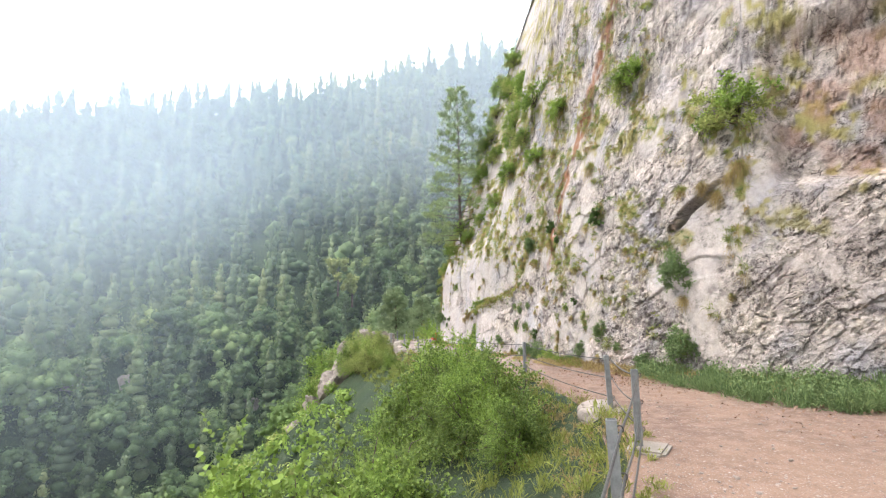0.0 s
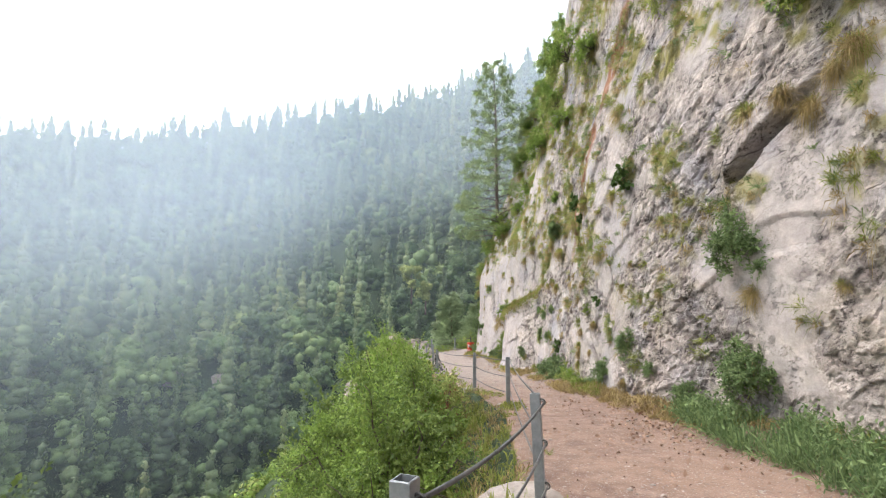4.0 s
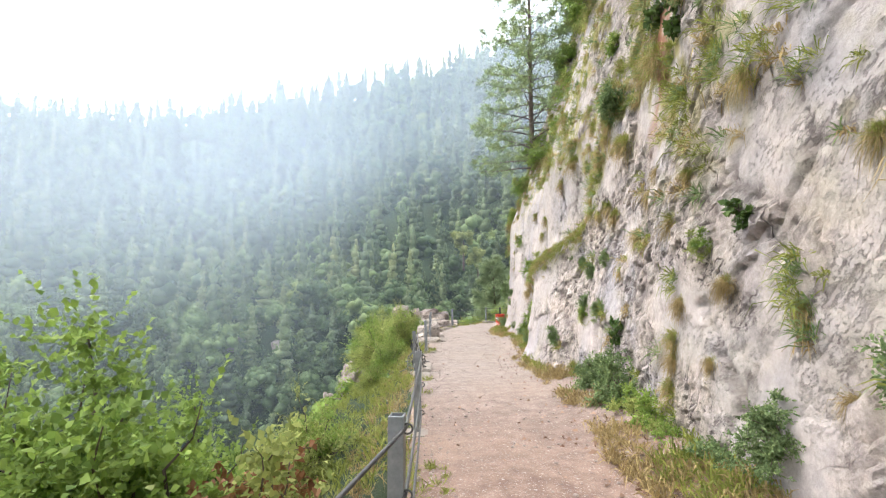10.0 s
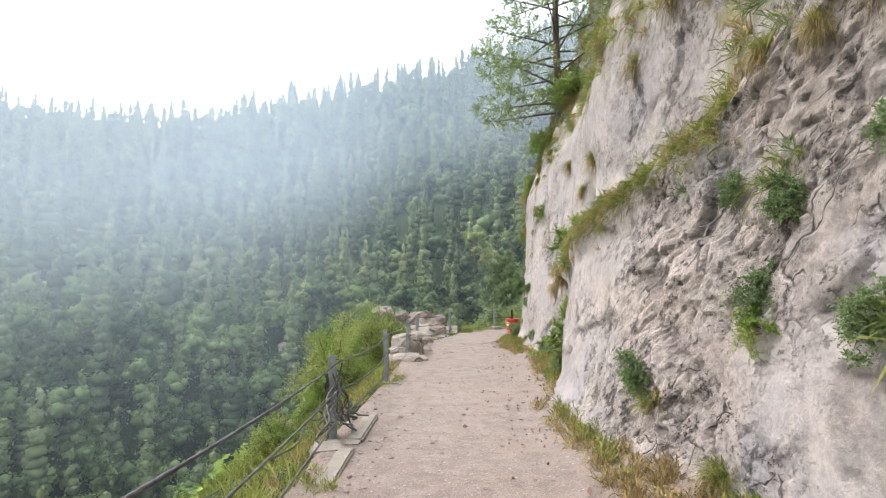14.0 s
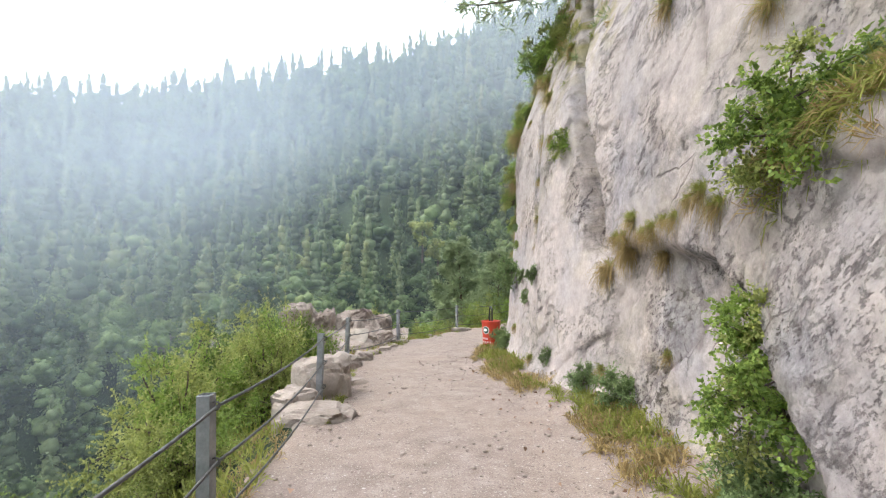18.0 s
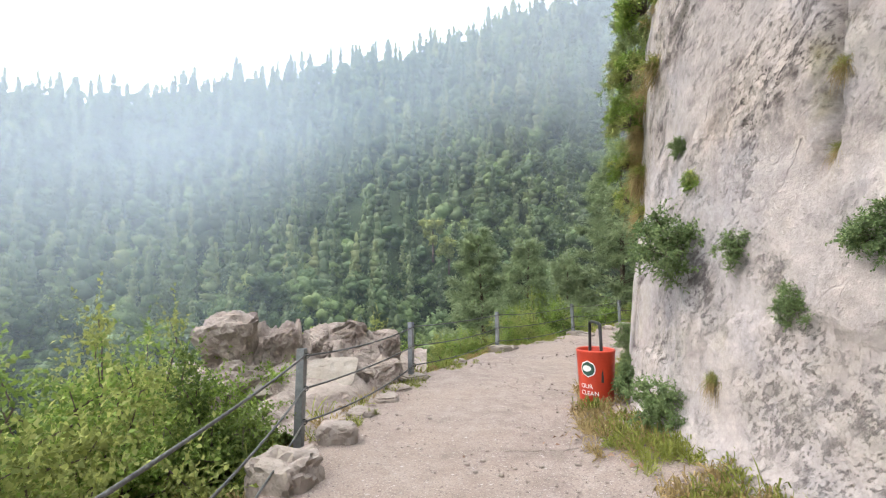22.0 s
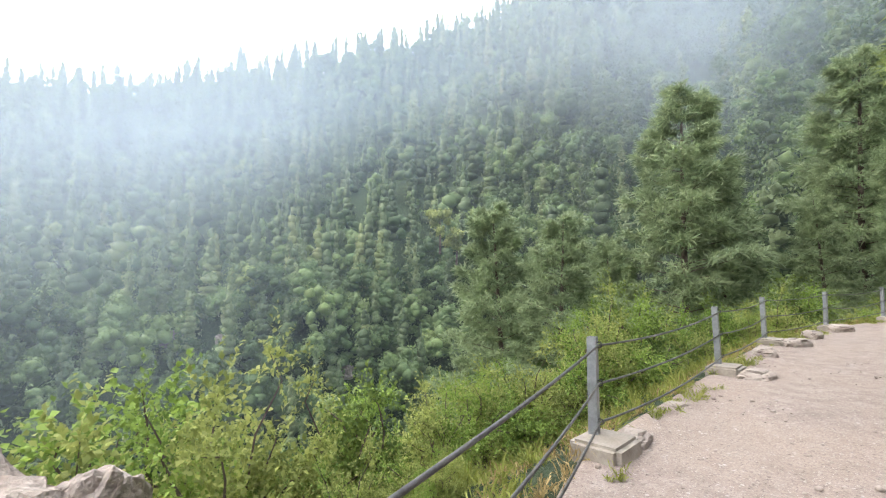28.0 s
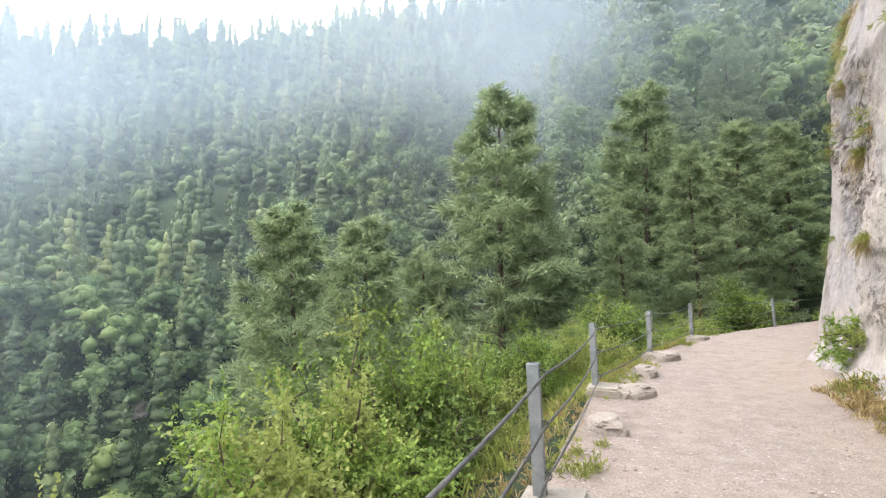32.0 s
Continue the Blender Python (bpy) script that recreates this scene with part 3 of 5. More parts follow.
total = length(FOOT)
fs = np.r_[np.arange(2, 16, 0.16), np.arange(16, 54, 0.042), np.arange(54, total - 2, 0.12)]
fz = np.r_[np.arange(-0.5, 6.0, 0.042), 6.0 + np.cumsum(np.linspace(0.045, 0.48, 86))]
S, Z = np.meshgrid(fs, fz, indexing="ij")
spots, moss, rust, crack_soil_shade, shade, rugged = cliff_places(S.ravel(), Z.ravel())
cliff = part("cliff", mesh_of("cliff", spots, grid_faces(len(fs), len(fz))[:, ::-1], ROCK, False, {"moss": moss, "rust": rust, "crack_soil_shade": crack_soil_shade, "layer": shade, "rugged": rugged}))
cliff.data.polygons.foreach_set("use_smooth", (rugged < 0.5).reshape(len(fs), len(fz))[:-1, :-1].ravel())
tagged(cliff, "pale pinkish grey limestone cliff with slanting cracks, moss and rust stains", "cliff", kind="structure")


def on_cliff(y, z, out=0.0):
    """A place on the rock face beside the path at y and height z, and the way out of the rock."""
    base, n = along(FOOT, fs)
    s = float(np.interp(y, base[:, 1], fs))
    at, *_ = cliff_places(np.array([s]), np.array([z]))
    n = along(FOOT, np.array([s]))[1][0]
    return Vector((at[0, 0] + n[0] * out, at[0, 1] + n[1] * out, z)), Vector((n[0], n[1], 0))

# ---------------------------------------------------------------- railing
def tube(points, radius, sides=6):
    """A round bar through points, as corners and quads."""
    pts = np.asarray(points, float)
    ahead = np.gradient(pts, axis=0)
    ahead /= np.linalg.norm(ahead, axis=1, keepdims=True)
    aside = np.cross(ahead, (0.13, 0.21, 0.97) if abs(ahead[0, 2]) < 0.9 else (1, 0.1, 0))
    aside /= np.linalg.norm(aside, axis=1, keepdims=True)
    above = np.cross(ahead, aside)
    a = np.arange(sides) * 2 * math.pi / sides
    radius = np.broadcast_to(radius, len(pts))[:, None, None]
    v = pts[:, None] + radius * (np.cos(a)[None, :, None] * aside[:, None] + np.sin(a)[None, :, None] * above[:, None])
    i = np.arange(len(pts) - 1)[:, None] * sides
    j, k = np.arange(sides)[None], (np.arange(sides)[None] + 1) % sides
    return v.reshape(-1, 3), np.stack([i + j, i + k, i + sides + k, i + sides + j], -1).reshape(-1, 4)


def beam_mesh(name, sx, sy, height, mat, bevel=0.006):
    bm = bmesh.new()
    bmesh.ops.create_cube(bm, size=1, matrix=Matrix.Translation((0, 0, height / 2)) @ Matrix.Diagonal((sx, sy, height, 1)))
    bmesh.ops.bevel(bm, geom=bm.edges[:], offset=bevel, segments=2, affect="EDGES")
    me = bpy.data.meshes.new(name)
    bm.to_mesh(me)
    bm.free()
    me.materials.append(mat)
    return me


def post_mesh():
    """A square steel tube, open at its top."""
    bm = bmesh.new()
    w, i, h = 0.04, 0.031, 1.0
    ring = lambda r, z: [bm.verts.new((x * r, y * r, z)) for x, y in ((-1, -1), (1, -1), (1, 1), (-1, 1))]  # noqa: E731
    rings = [ring(w, -0.15), ring(w, h - 0.004), ring(w - 0.003, h), ring(i, h), ring(i, h - 0.12)]
    for a, b in zip(rings[:-1], rings[1:]):
        for k in range(4):
            bm.faces.new((a[k], a[(k + 1) % 4], b[(k + 1) % 4], b[k]))
    bm.faces.new(rings[-1])
    me = bpy.data.meshes.new("upright")
    bm.to_mesh(me)
    bm.free()
    me.materials.append(STEEL)
    return me


def ring_mesh():
    a = np.linspace(0, 2 * math.pi, 13)
    v, q = tube(np.stack([0.026 * np.cos(a), 0 * a, 0.026 * np.sin(a)], 1), 0.006, 5)
    return mesh_of("eyelet", v, q, CABLE, True)


def block_mesh(name, sx, sy, sz, mat, seed, lumps=0.10, cuts=3):
    """A hewn or cast block with uneven, rounded faces; its foot is at z = 0."""
    bm = bmesh.new()
    bmesh.ops.create_cube(bm, size=1)
    bmesh.ops.bevel(bm, geom=bm.edges[:], offset=0.10, segments=2, affect="EDGES")
    bmesh.ops.subdivide_edges(bm, edges=bm.edges[:], cuts=cuts, use_grid_fill=True)
    co = np.array([v.co for v in bm.verts])
    co = co + np.array([v.normal for v in bm.verts]) * (fbm(co * 2.1 + seed * 13.7, 4, 0.6) * lumps)[:, None]
    for v, c in zip(bm.verts, co):
        v.co = (c[0] * sx, c[1] * sy, (c[2] + 0.5) * sz)
    me = bpy.data.meshes.new(name)
    bm.to_mesh(me)
    bm.free()
    me.materials.append(mat)
    return me


def rock_mesh(name, sx, sy, sz, mat, seed, corners=16, cuts=3, rough=0.05):
    """A broken stone: flat faces and worn edges; its foot is at z = 0."""
    r = np.random.default_rng(seed)
    d = r.normal(size=(corners, 3))
    d /= np.linalg.norm(d, axis=1, keepdims=True)
    d = np.sign(d) * np.abs(d) ** 0.65 * r.uniform(0.42, 0.62, (corners, 1))
    bm = bmesh.new()
    for c in d:
        bm.verts.new(c)
    hull = bmesh.ops.convex_hull(bm, input=bm.verts[:])
    bmesh.ops.delete(bm, geom=[g for g in hull["geom_interior"] if isinstance(g, bmesh.types.BMVert)], context="VERTS")
    bmesh.ops.bevel(bm, geom=bm.edges[:], offset=0.025, segments=1, affect="EDGES")
    bmesh.ops.subdivide_edges(bm, edges=bm.edges[:], cuts=cuts, use_grid_fill=True)
    bm.normal_update()
    co = np.array([v.co for v in bm.verts])
    co = co + np.array([v.normal for v in bm.verts]) * ((fbm(co * 3.1 + seed * 3.7, 4, 0.6) * rough) - 0.05 * smooth(0.12, 0.0, np.subtract(*cells(co * 3.0 + seed)[1::-1])))[:, None]
    for v, c in zip(bm.verts, co):
        v.co = (c[0] * sx, c[1] * sy, (c[2] + 0.5) * sz)
    me = bpy.data.meshes.new(name)
    bm.to_mesh(me)
    bm.free()
    me.materials.append(mat)
    return me


def stone_mesh(name, sx, sy, sz, mat, seed):
    """A squarish broken stone with worn edges; its foot is at z = 0."""
    bm = bmesh.new()
    bmesh.ops.create_icosphere(bm, subdivisions=4, radius=1.0)
    d = np.array([v.co for v in bm.verts])
    co = np.sign(d) * np.abs(d) ** 0.62
    face, edge, _ = chips(d * 1.5 + seed * 7.3, 1.6)
    co = co * (1 + 0.16 * face - 0.07 * edge + 0.10 * fbm(d * 1.2 + seed, 2) + 0.03 * fbm(d * 6 + seed, 3))[:, None]
    for v, c in zip(bm.verts, co):
        v.co = (c[0] * sx * 0.5, c[1] * sy * 0.5, (c[2] + 1) * sz * 0.5)
    me = bpy.data.meshes.new(name)
    bm.to_mesh(me)
    bm.free()
    me.materials.append(mat)
    return me


UPRIGHT, EYELET = post_mesh(), ring_mesh()
rail_posts = RAIL[2:20]
CABLE_AT = ((0.93, 0.05), (0.60, 0.07), (0.27, 0.06))


def railing():
    rnd = random.Random(5)
    for k, (x, y, z) in enumerate(rail_posts):
        near, nrm = along(RAIL, np.array([off_line(RAIL, np.array([x]), np.array([y]))[1][0]]))
        turn = math.degrees(math.atan2(nrm[0, 1], nrm[0, 0]))
        post = empty("railing_post", x, y, z, "grey galvanised square steel post of a cable railing", "post", "railing posts along the path")
        post.rotation_euler = (radians(rnd.uniform(-1.5, 1.5)), radians(rnd.uniform(-1.5, 1.5)), radians(turn + rnd.uniform(-6, 6)))
        part("upright", UPRIGHT, parent=post)
        for h, _ in CABLE_AT:
            e = part("eyelet", EYELET, parent=post, label="dark steel eyelet")
            e.location = (-0.055, 0, h)
    for a, b in zip(rail_posts[:-1], rail_posts[1:]):
        mid = (np.array(a) + b) / 2
        fence = empty("railing_cable_run", *mid, "three slack twisted steel cables between railing posts", "cable", "cable runs of the railing")
        for h, sag in CABLE_AT:
            f = np.linspace(0, 1, 16)[:, None]
            pts = np.array([a]) * (1 - f) + np.array([b]) * f
            pts[:, 2] += h - sag * rnd.uniform(0.6, 1.5) * 4 * (f * (1 - f))[:, 0]
            way = np.array(b) - a
            pts[:, :2] += np.array([way[1], -way[0]]) / np.hypot(*way[:2]) * 0.055
            v, q = tube(pts - mid, 0.0105)
            part("cable", mesh_of("cable", v, q, CABLE, True), parent=fence)


railing()

# concrete footings and edge stones
for n, (x, y, z, sx, sy, sz, turn) in enumerate(((1.33, 14.7, 0.30, 0.42, 0.40, 0.15, 5), (1.63, 11.5, 0.40, 0.45, 0.40, 0.16, 10), (0.92, 23.75, 0.05, 0.46, 0.42, 0.17, 0),
                                                 (1.52, 34.8, -0.10, 0.46, 0.42, 0.24, 30), (3.6, 38.52, -0.15, 0.50, 0.46, 0.26, 45), (6.45, 41.4, -0.12, 0.50, 0.45, 0.27, 45),
                                                 (9.1, 44.1, -0.1, 0.55, 0.45, 0.25, 45), (12.25, 46.3, -0.1, 0.55, 0.45, 0.25, 30), (15.65, 48.2, -0.08, 0.55, 0.45, 0.25, 20), (-0.5, 3.25, 0.62, 0.55, 0.45, 0.2, 40), (0.6, 5.5, 0.55, 0.5, 0.45, 0.2, 20))):
    f = new("post_footing", block_mesh("post_footing", sx, sy, sz, CONCRETE, n, 0.05))
    f.matrix_world = pose(x, y, z, 0, 0, turn)
    tagged(f, "pale rough concrete footing under a railing post", "footing", "concrete post footings")
for n, (x, y, z, sx, sy, sz, turn) in enumerate(((1.22, 18.2, 0.06, 0.17, 1.2, 0.20, 5), (1.14, 19.5, 0.02, 0.18, 1.1, 0.22, 3), (1.08, 20.9, 0.0, 0.20, 1.3, 0.22, 2), (0.85, 20.2, -0.05, 0.36, 0.4, 0.24, 20))):
    f = new("kerb_block", block_mesh("kerb_block", sx, sy, sz, CONCRETE, n + 20, 0.05))
    f.matrix_world = pose(x, y, z, 0, 0, turn)
    tagged(f, "broken pale concrete kerb block at the path edge", "kerb", "kerb blocks by the tangled cables")
for n, (x, y, z, sx, sy, sz, turn) in enumerate(((0.62, 28.1, -0.15, 0.85, 0.95, 0.72, 20), (0.82, 26.85, -0.16, 0.95, 0.65, 0.38, -10), (0.45, 27.3, -0.2, 0.6, 0.6, 0.5, 50), (1.0, 28.9, -0.1, 0.45, 0.35, 0.26, 40), (0.62, 30.6, -0.2, 0.5, 0.6, 0.45, 70),
                                                 (0.85, 31.7, -0.1, 0.42, 0.35, 0.30, 15), (0.95, 32.7, -0.08, 0.30, 0.34, 0.18, 60), (1.2, 33.4, -0.08, 0.36, 0.30, 0.17, 10), (1.35, 34.1, -0.08, 0.30, 0.36, 0.16, 35),
                                                 (6.7, 41.1, -0.14, 0.56, 0.42, 0.22, 40), (9.4, 43.85, -0.12, 0.6, 0.42, 0.24, 10), (3.95, 38.75, -0.17, 0.36, 0.28, 0.20, 55), (4.9, 39.85, -0.13, 0.26, 0.20, 0.14, 15), (2.45, 36.75, -0.10, 0.30, 0.20, 0.14, 50), (10.6, 44.9, -0.1, 0.5, 0.36, 0.24, 30), (8.0, 42.75, -0.1, 0.5, 0.36, 0.22, 60),
                                                 (12.3, 46.1, -0.1, 0.6, 0.45, 0.24, 0), (0.42, 5.75, 0.45, 0.75, 0.6, 0.32, 30))):
    f = new("edge_stone", stone_mesh("edge_stone", sx, sy, sz * 1.25, STONE, n + 40))
    f.matrix_world = pose(x, y, z, 0, 0, turn)
    tagged(f, "pale weathered stone lying at the path edge", "stone", "stones along the path edge")


def tangle():
    """Spare cables wound round the post and hanging from it."""
    rnd = random.Random(3)
    x, y, z = RAIL[8]
    thing = empty("cable_tangle", x, y, z, "tangled grey steel cables hanging from a railing post", "cable")
    for k in range(17):
        a = rnd.uniform(0, 6.28)
        top, r = rnd.uniform(0.55, 0.98), rnd.uniform(0.05, 0.10)
        end = np.array([rnd.uniform(-0.20, 0.30), rnd.choice((rnd.uniform(-1.7, -0.3), rnd.uniform(-0.3, 0.9))), rnd.uniform(0.10, 0.28)])
        f = np.linspace(0, 1, 15)
        start = np.array([r * math.cos(a), r * math.sin(a), top])
        pts = start * (1 - f)[:, None] + end * f[:, None]
        pts[:, 0] += 0.05 * np.sin(f * rnd.uniform(6, 14) + a)
        pts[:, 1] += 0.06 * np.sin(f * rnd.uniform(5, 12))
        pts[:, 2] -= rnd.uniform(0.05, 0.35) * 4 * f * (1 - f) * 0.5
        pts[:, 2] = np.maximum(pts[:, 2], 0.10)
        v, q = tube(pts, rnd.uniform(0.008, 0.014), 5)
        part("cable", mesh_of("cable", v, q, CABLE, True), parent=thing)


tangle()


def litter_bin():
    thing = empty("litter_bin", 3.93, 32.62, float(path_z(np.array([3.93]), np.array([32.62]))[0][0]) - 0.02,
                  "red metal litter bin with a black hoop handle by the cliff", "bin")
    bm = bmesh.new()
    prof = [(0.185, 0.0), (0.20, 0.02), (0.215, 0.40), (0.235, 0.80), (0.245, 0.82), (0.235, 0.835), (0.222, 0.82), (0.20, 0.40), (0.19, 0.06)]
    rings = []
    for r, h in prof:
        rings.append([bm.verts.new((r * math.cos(a), r * math.sin(a), h)) for a in np.linspace(0, 2 * math.pi, 28, endpoint=False)])
    for a, b in zip(rings[:-1], rings[1:]):
        for k in range(28):
            bm.faces.new((a[k], a[(k + 1) % 28], b[(k + 1) % 28], b[k])).smooth = True
    bm.faces.new(rings[0][::-1])
    bm.faces.new(rings[-1])
    body = part("body", bm, RED, thing)
    a = np.linspace(0, math.pi, 9)
    side = 0.185
    hoop = np.concatenate([[(-side - 0.02, 0.0, 0.45), (-side - 0.02, 0, 0.8)], np.stack([-side * np.sign(np.cos(a)) * np.abs(np.cos(a)) ** 0.35, 0 * a, 1.08 + 0.09 * np.sin(a) ** 0.5], 1), [(side + 0.02, 0, 0.8), (side + 0.02, 0, 0.45)]])
    v, q = tube(hoop, 0.021, 8)
    handle = part("handle", mesh_of("handle", v, q, BLACK, True), None, thing, "black bent tube handle")
    handle.rotation_euler = (0, 0, radians(90))
    white = plain_material("white_print", (0.7, 0.7, 0.7), (0.82, 0.82, 0.82), 8, 0.6)
    green = plain_material("dark_green_print", (0.02, 0.07, 0.05), (0.03, 0.10, 0.07), 8, 0.6)

    def sticker(name, mat, at, wide, h0, h1, lift, oval=False, label=""):
        bm = bmesh.new()
        cols, grid = 12, []
        for row in range(7):
            f = row / 6
            h = h0 + (h1 - h0) * f
            w = wide * (math.sqrt(max(0.0, 1 - (2 * f - 1) ** 2)) if oval else 1) + 1e-4
            r = 0.20 + (h / 0.8) * 0.036 + lift
            grid.append([bm.verts.new((r * math.cos(at + w * (2 * c / cols - 1)), r * math.sin(at + w * (2 * c / cols - 1)), h)) for c in range(cols + 1)])
        for a, b in zip(grid[:-1], grid[1:]):
            for c in range(cols):
                bm.faces.new((a[c], a[c + 1], b[c + 1], b[c]))
        part(name, bm, mat, body, label)

    face = radians(-135)
    sticker("badge_ring", white, face, 0.42, 0.505, 0.715, 0.002, True, "white rim of the badge")
    sticker("logo", green, face, 0.36, 0.52, 0.70, 0.004, True, "round dark green badge with white shapes")
    sticker("logo_shape", white, face - 0.05, 0.24, 0.575, 0.655, 0.008, True, "white shape")
    for word, start, base in (("OUR", -0.50, 0.372), ("CLEAN", -0.52, 0.288)):
        text = bpy.data.curves.new("lettering", "FONT")
        text.body, text.size, text.extrude = word, 0.075, 0.001
        holder = bpy.data.objects.new("lettering", text)
        me = bpy.data.meshes.new_from_object(holder)
        bpy.data.objects.remove(holder)
        for v in me.vertices:
            h = base + v.co.y
            r = 0.20 + (h / 0.8) * 0.036 + 0.003 + v.co.z
            a = face + start + v.co.x / 0.215
            v.co = (r * math.cos(a), r * math.sin(a), h)
        me.materials.clear()
        me.materials.append(white)
        part("lettering", me, None, body, "white painted lettering")


litter_bin()

# ---------------------------------------------------------------- plants near the path
def blades(centres, ways, n, high, spread, wide, rng, droop=0.5, up=0.0):
    """Grass blades: n about each centre, leaning about its way."""
    c = np.repeat(centres, n, 0)
    w = np.repeat(ways, n, 0)
    m = len(c)
    way = w + rng.normal(size=(m, 3)) * spread + (0, 0, up)
    way /= np.linalg.norm(way, axis=1, keepdims=True)
    size = np.repeat(np.broadcast_to(high, len(centres)), n) * rng.uniform(0.5, 1.25, m)
    root = c + rng.normal(size=(m, 3)) * (0.16 * size)[:, None] * (1, 1, 0.4)
    mid = root + way * (size * 0.55)[:, None]
    tip = mid + (way * 0.55 + np.array((0, 0, -1.0)) * droop * rng.uniform(0.3, 1.3, m)[:, None]) * (size * 0.6)[:, None]
    side = np.cross(way, rng.normal(size=(m, 3)))
    side = side / (np.linalg.norm(side, axis=1, keepdims=True) + 1e-9) * (wide * rng.uniform(0.6, 1.3, m))[:, None]
    v = np.stack([root, mid - side, tip, mid + side], 1).reshape(-1, 3)
    return v, np.arange(len(v)).reshape(-1, 4)


def leaves(places, ways, size, rng, slim=0.32, fold=0.25):
    """Pointed leaves at places, along ways; two triangles each."""
    m = len(places)
    way = ways + rng.normal(size=(m, 3)) * 0.55
    way /= np.linalg.norm(way, axis=1, keepdims=True)
    s = size * rng.uniform(0.6, 1.3, m)[:, None]
    side = np.cross(way, rng.normal(size=(m, 3)) * 0.6 + (0, 0, 1))
    side /= np.linalg.norm(side, axis=1, keepdims=True) + 1e-9
    up = np.cross(side, way)
    mid = places + way * s * 0.45
    v = np.stack([places, mid - side * s * slim + up * s * fold * 0.4, places + way * s - up * s * fold * 0.5, mid + side * s * slim + up * s * fold * 0.4], 1)
    return v.reshape(-1, 3), np.arange(m * 4).reshape(-1, 4)


def join(pieces):
    vs, fs, n = [], [], 0
    for v, f in pieces:
        vs.append(v)
        fs.append(f + n)
        n += len(v)
    return np.concatenate(vs), np.concatenate(fs)


def shrub_kind(name, label, category, mat, limbs, twigs, per, leaf, slim, upward, reach, seed, droop=0.15, wood=0.016, second=None):
    """A rounded shrub of unit height at the origin: bent limbs with twigs in bunches, and leaves on the twigs. Copies are set out."""
    r = np.random.default_rng(seed)
    thing = empty(name, 0, 0, 0, label, category)
    spots, ways, bunch = [], [], []
    for k in range(limbs):
        a = k * 2.4 + r.uniform(-0.4, 0.4)
        th = math.acos(1 - (k + 0.5) / limbs * 0.98)
        far = r.uniform(0.58, 1.05) * (1.18 if r.random() < 0.14 else 1.0)
        knots = r.uniform(0.4, 1.0, 4)
        end = np.array([math.cos(a) * math.sin(th) * reach, math.sin(a) * math.sin(th) * reach, (math.cos(th) * 0.92 + 0.08) * upward]) * far
        f = np.linspace(0, 1, 7)[:, None]
        pts = end * f + np.array([0, 0, 1.0]) * (f * (1 - f)) * 0.35 - np.array([0, 0, droop]) * f**3
        pts[1:] += r.normal(size=(6, 3)) * 0.03
        v, q = tube(pts, wood * (1.05 - f[:, 0] * 0.9), 4)
        part("branch", mesh_of("branch", v, q, BARK, True), None, thing, "thin brown branch" if k == 0 else "")
        for _ in range(twigs):
            t = float(np.clip(knots[r.integers(4)] + r.normal(0, 0.035), 0.3, 1.02))
            at = np.array([np.interp(t, f[:, 0], pts[:, c]) for c in range(3)])
            w = r.normal(size=3) * (1.2, 1.2, 0.9) + end * 0.5 + (0, 0, 0.1)
            w /= np.linalg.norm(w)
            run = r.uniform(0.07, 0.22)
            g = np.linspace(0.1, 1, per)[:, None]
            spots.append(at + w * run * g - np.array([0, 0, droop * 0.4]) * g**2 * run)
            ways.append(np.repeat([w], per, 0) + r.normal(size=(per, 3)) * 0.6)
            bunch.append(np.full(per, (k * 7 % 11) / 11 < 0.3))
    spots, ways, bunch = np.concatenate(spots), np.concatenate(ways), np.concatenate(bunch)
    if second is None:
        bunch[:] = False
    v, q = leaves(spots[~bunch], ways[~bunch], leaf, r, slim)
    part("foliage", mesh_of("foliage", v, q, mat), None, thing)
    if second is not None:
        v, q = leaves(spots[bunch], ways[bunch], leaf * 0.9, r, slim)
        part("young_foliage", mesh_of("young_foliage", v, q, second), None, thing, "paler young leaves")
    return thing


def tuft_kind(name, label, seed, green, dry, high=1.0):
    """A grass tuft hanging from a ledge, of unit size; it grows out along +x."""
    r = np.random.default_rng(seed)
    thing = empty(name, 0, 0, 0, label, "grass")
    c, w = np.zeros((1, 3)), np.array([[0.55, 0, 0.75]])
    if green:
        v, q = blades(c, w, int(green * 1.9), 0.36 * high, 0.75, 0.0036, r, 0.6)
        part("green_grass", mesh_of("green_grass", v, q, GRASS), None, thing)
    if dry:
        v, q = blades(c + (0.04, 0, -0.05), np.array([[0.6, 0, -0.1]]), int(dry * 1.5), 0.42 * high, 0.6, 0.0042, r, 1.3)
        part("dead_grass", mesh_of("dead_grass", v, q, DRY), None, thing, "straw-coloured hanging dead grass")
    return thing


GREY_SHRUBS = [shrub_kind("cliff_shrub", "grey-green narrow-leaved shrub rooted in the rock face", "shrub", GREYLEAF, 17, 34, 13, 0.042, 0.26, 0.8, 0.55, 11 + k, 0.2, 0.011) for k in range(3)]
GREEN_SHRUBS = [shrub_kind("cliff_bush", "bright green leafy bush clinging to the cliff", "shrub", BUSH, 17, 32, 13, 0.038, 0.34, 0.8, 0.6, 31 + k, 0.15, 0.011, OLIVE) for k in range(2)]
DARK_PLANT = shrub_kind("broad_leaved_plant", "dark green broad-leaved plant growing from a rock cleft", "plant", BROAD, 7, 6, 6, 0.17, 0.42, 0.7, 0.5, 41, 0.2)
TUFTS = [tuft_kind("grass_tuft", "yellow-green grass tuft with dry blades on a rock ledge", 51 + k, 380, 190) for k in range(3)]
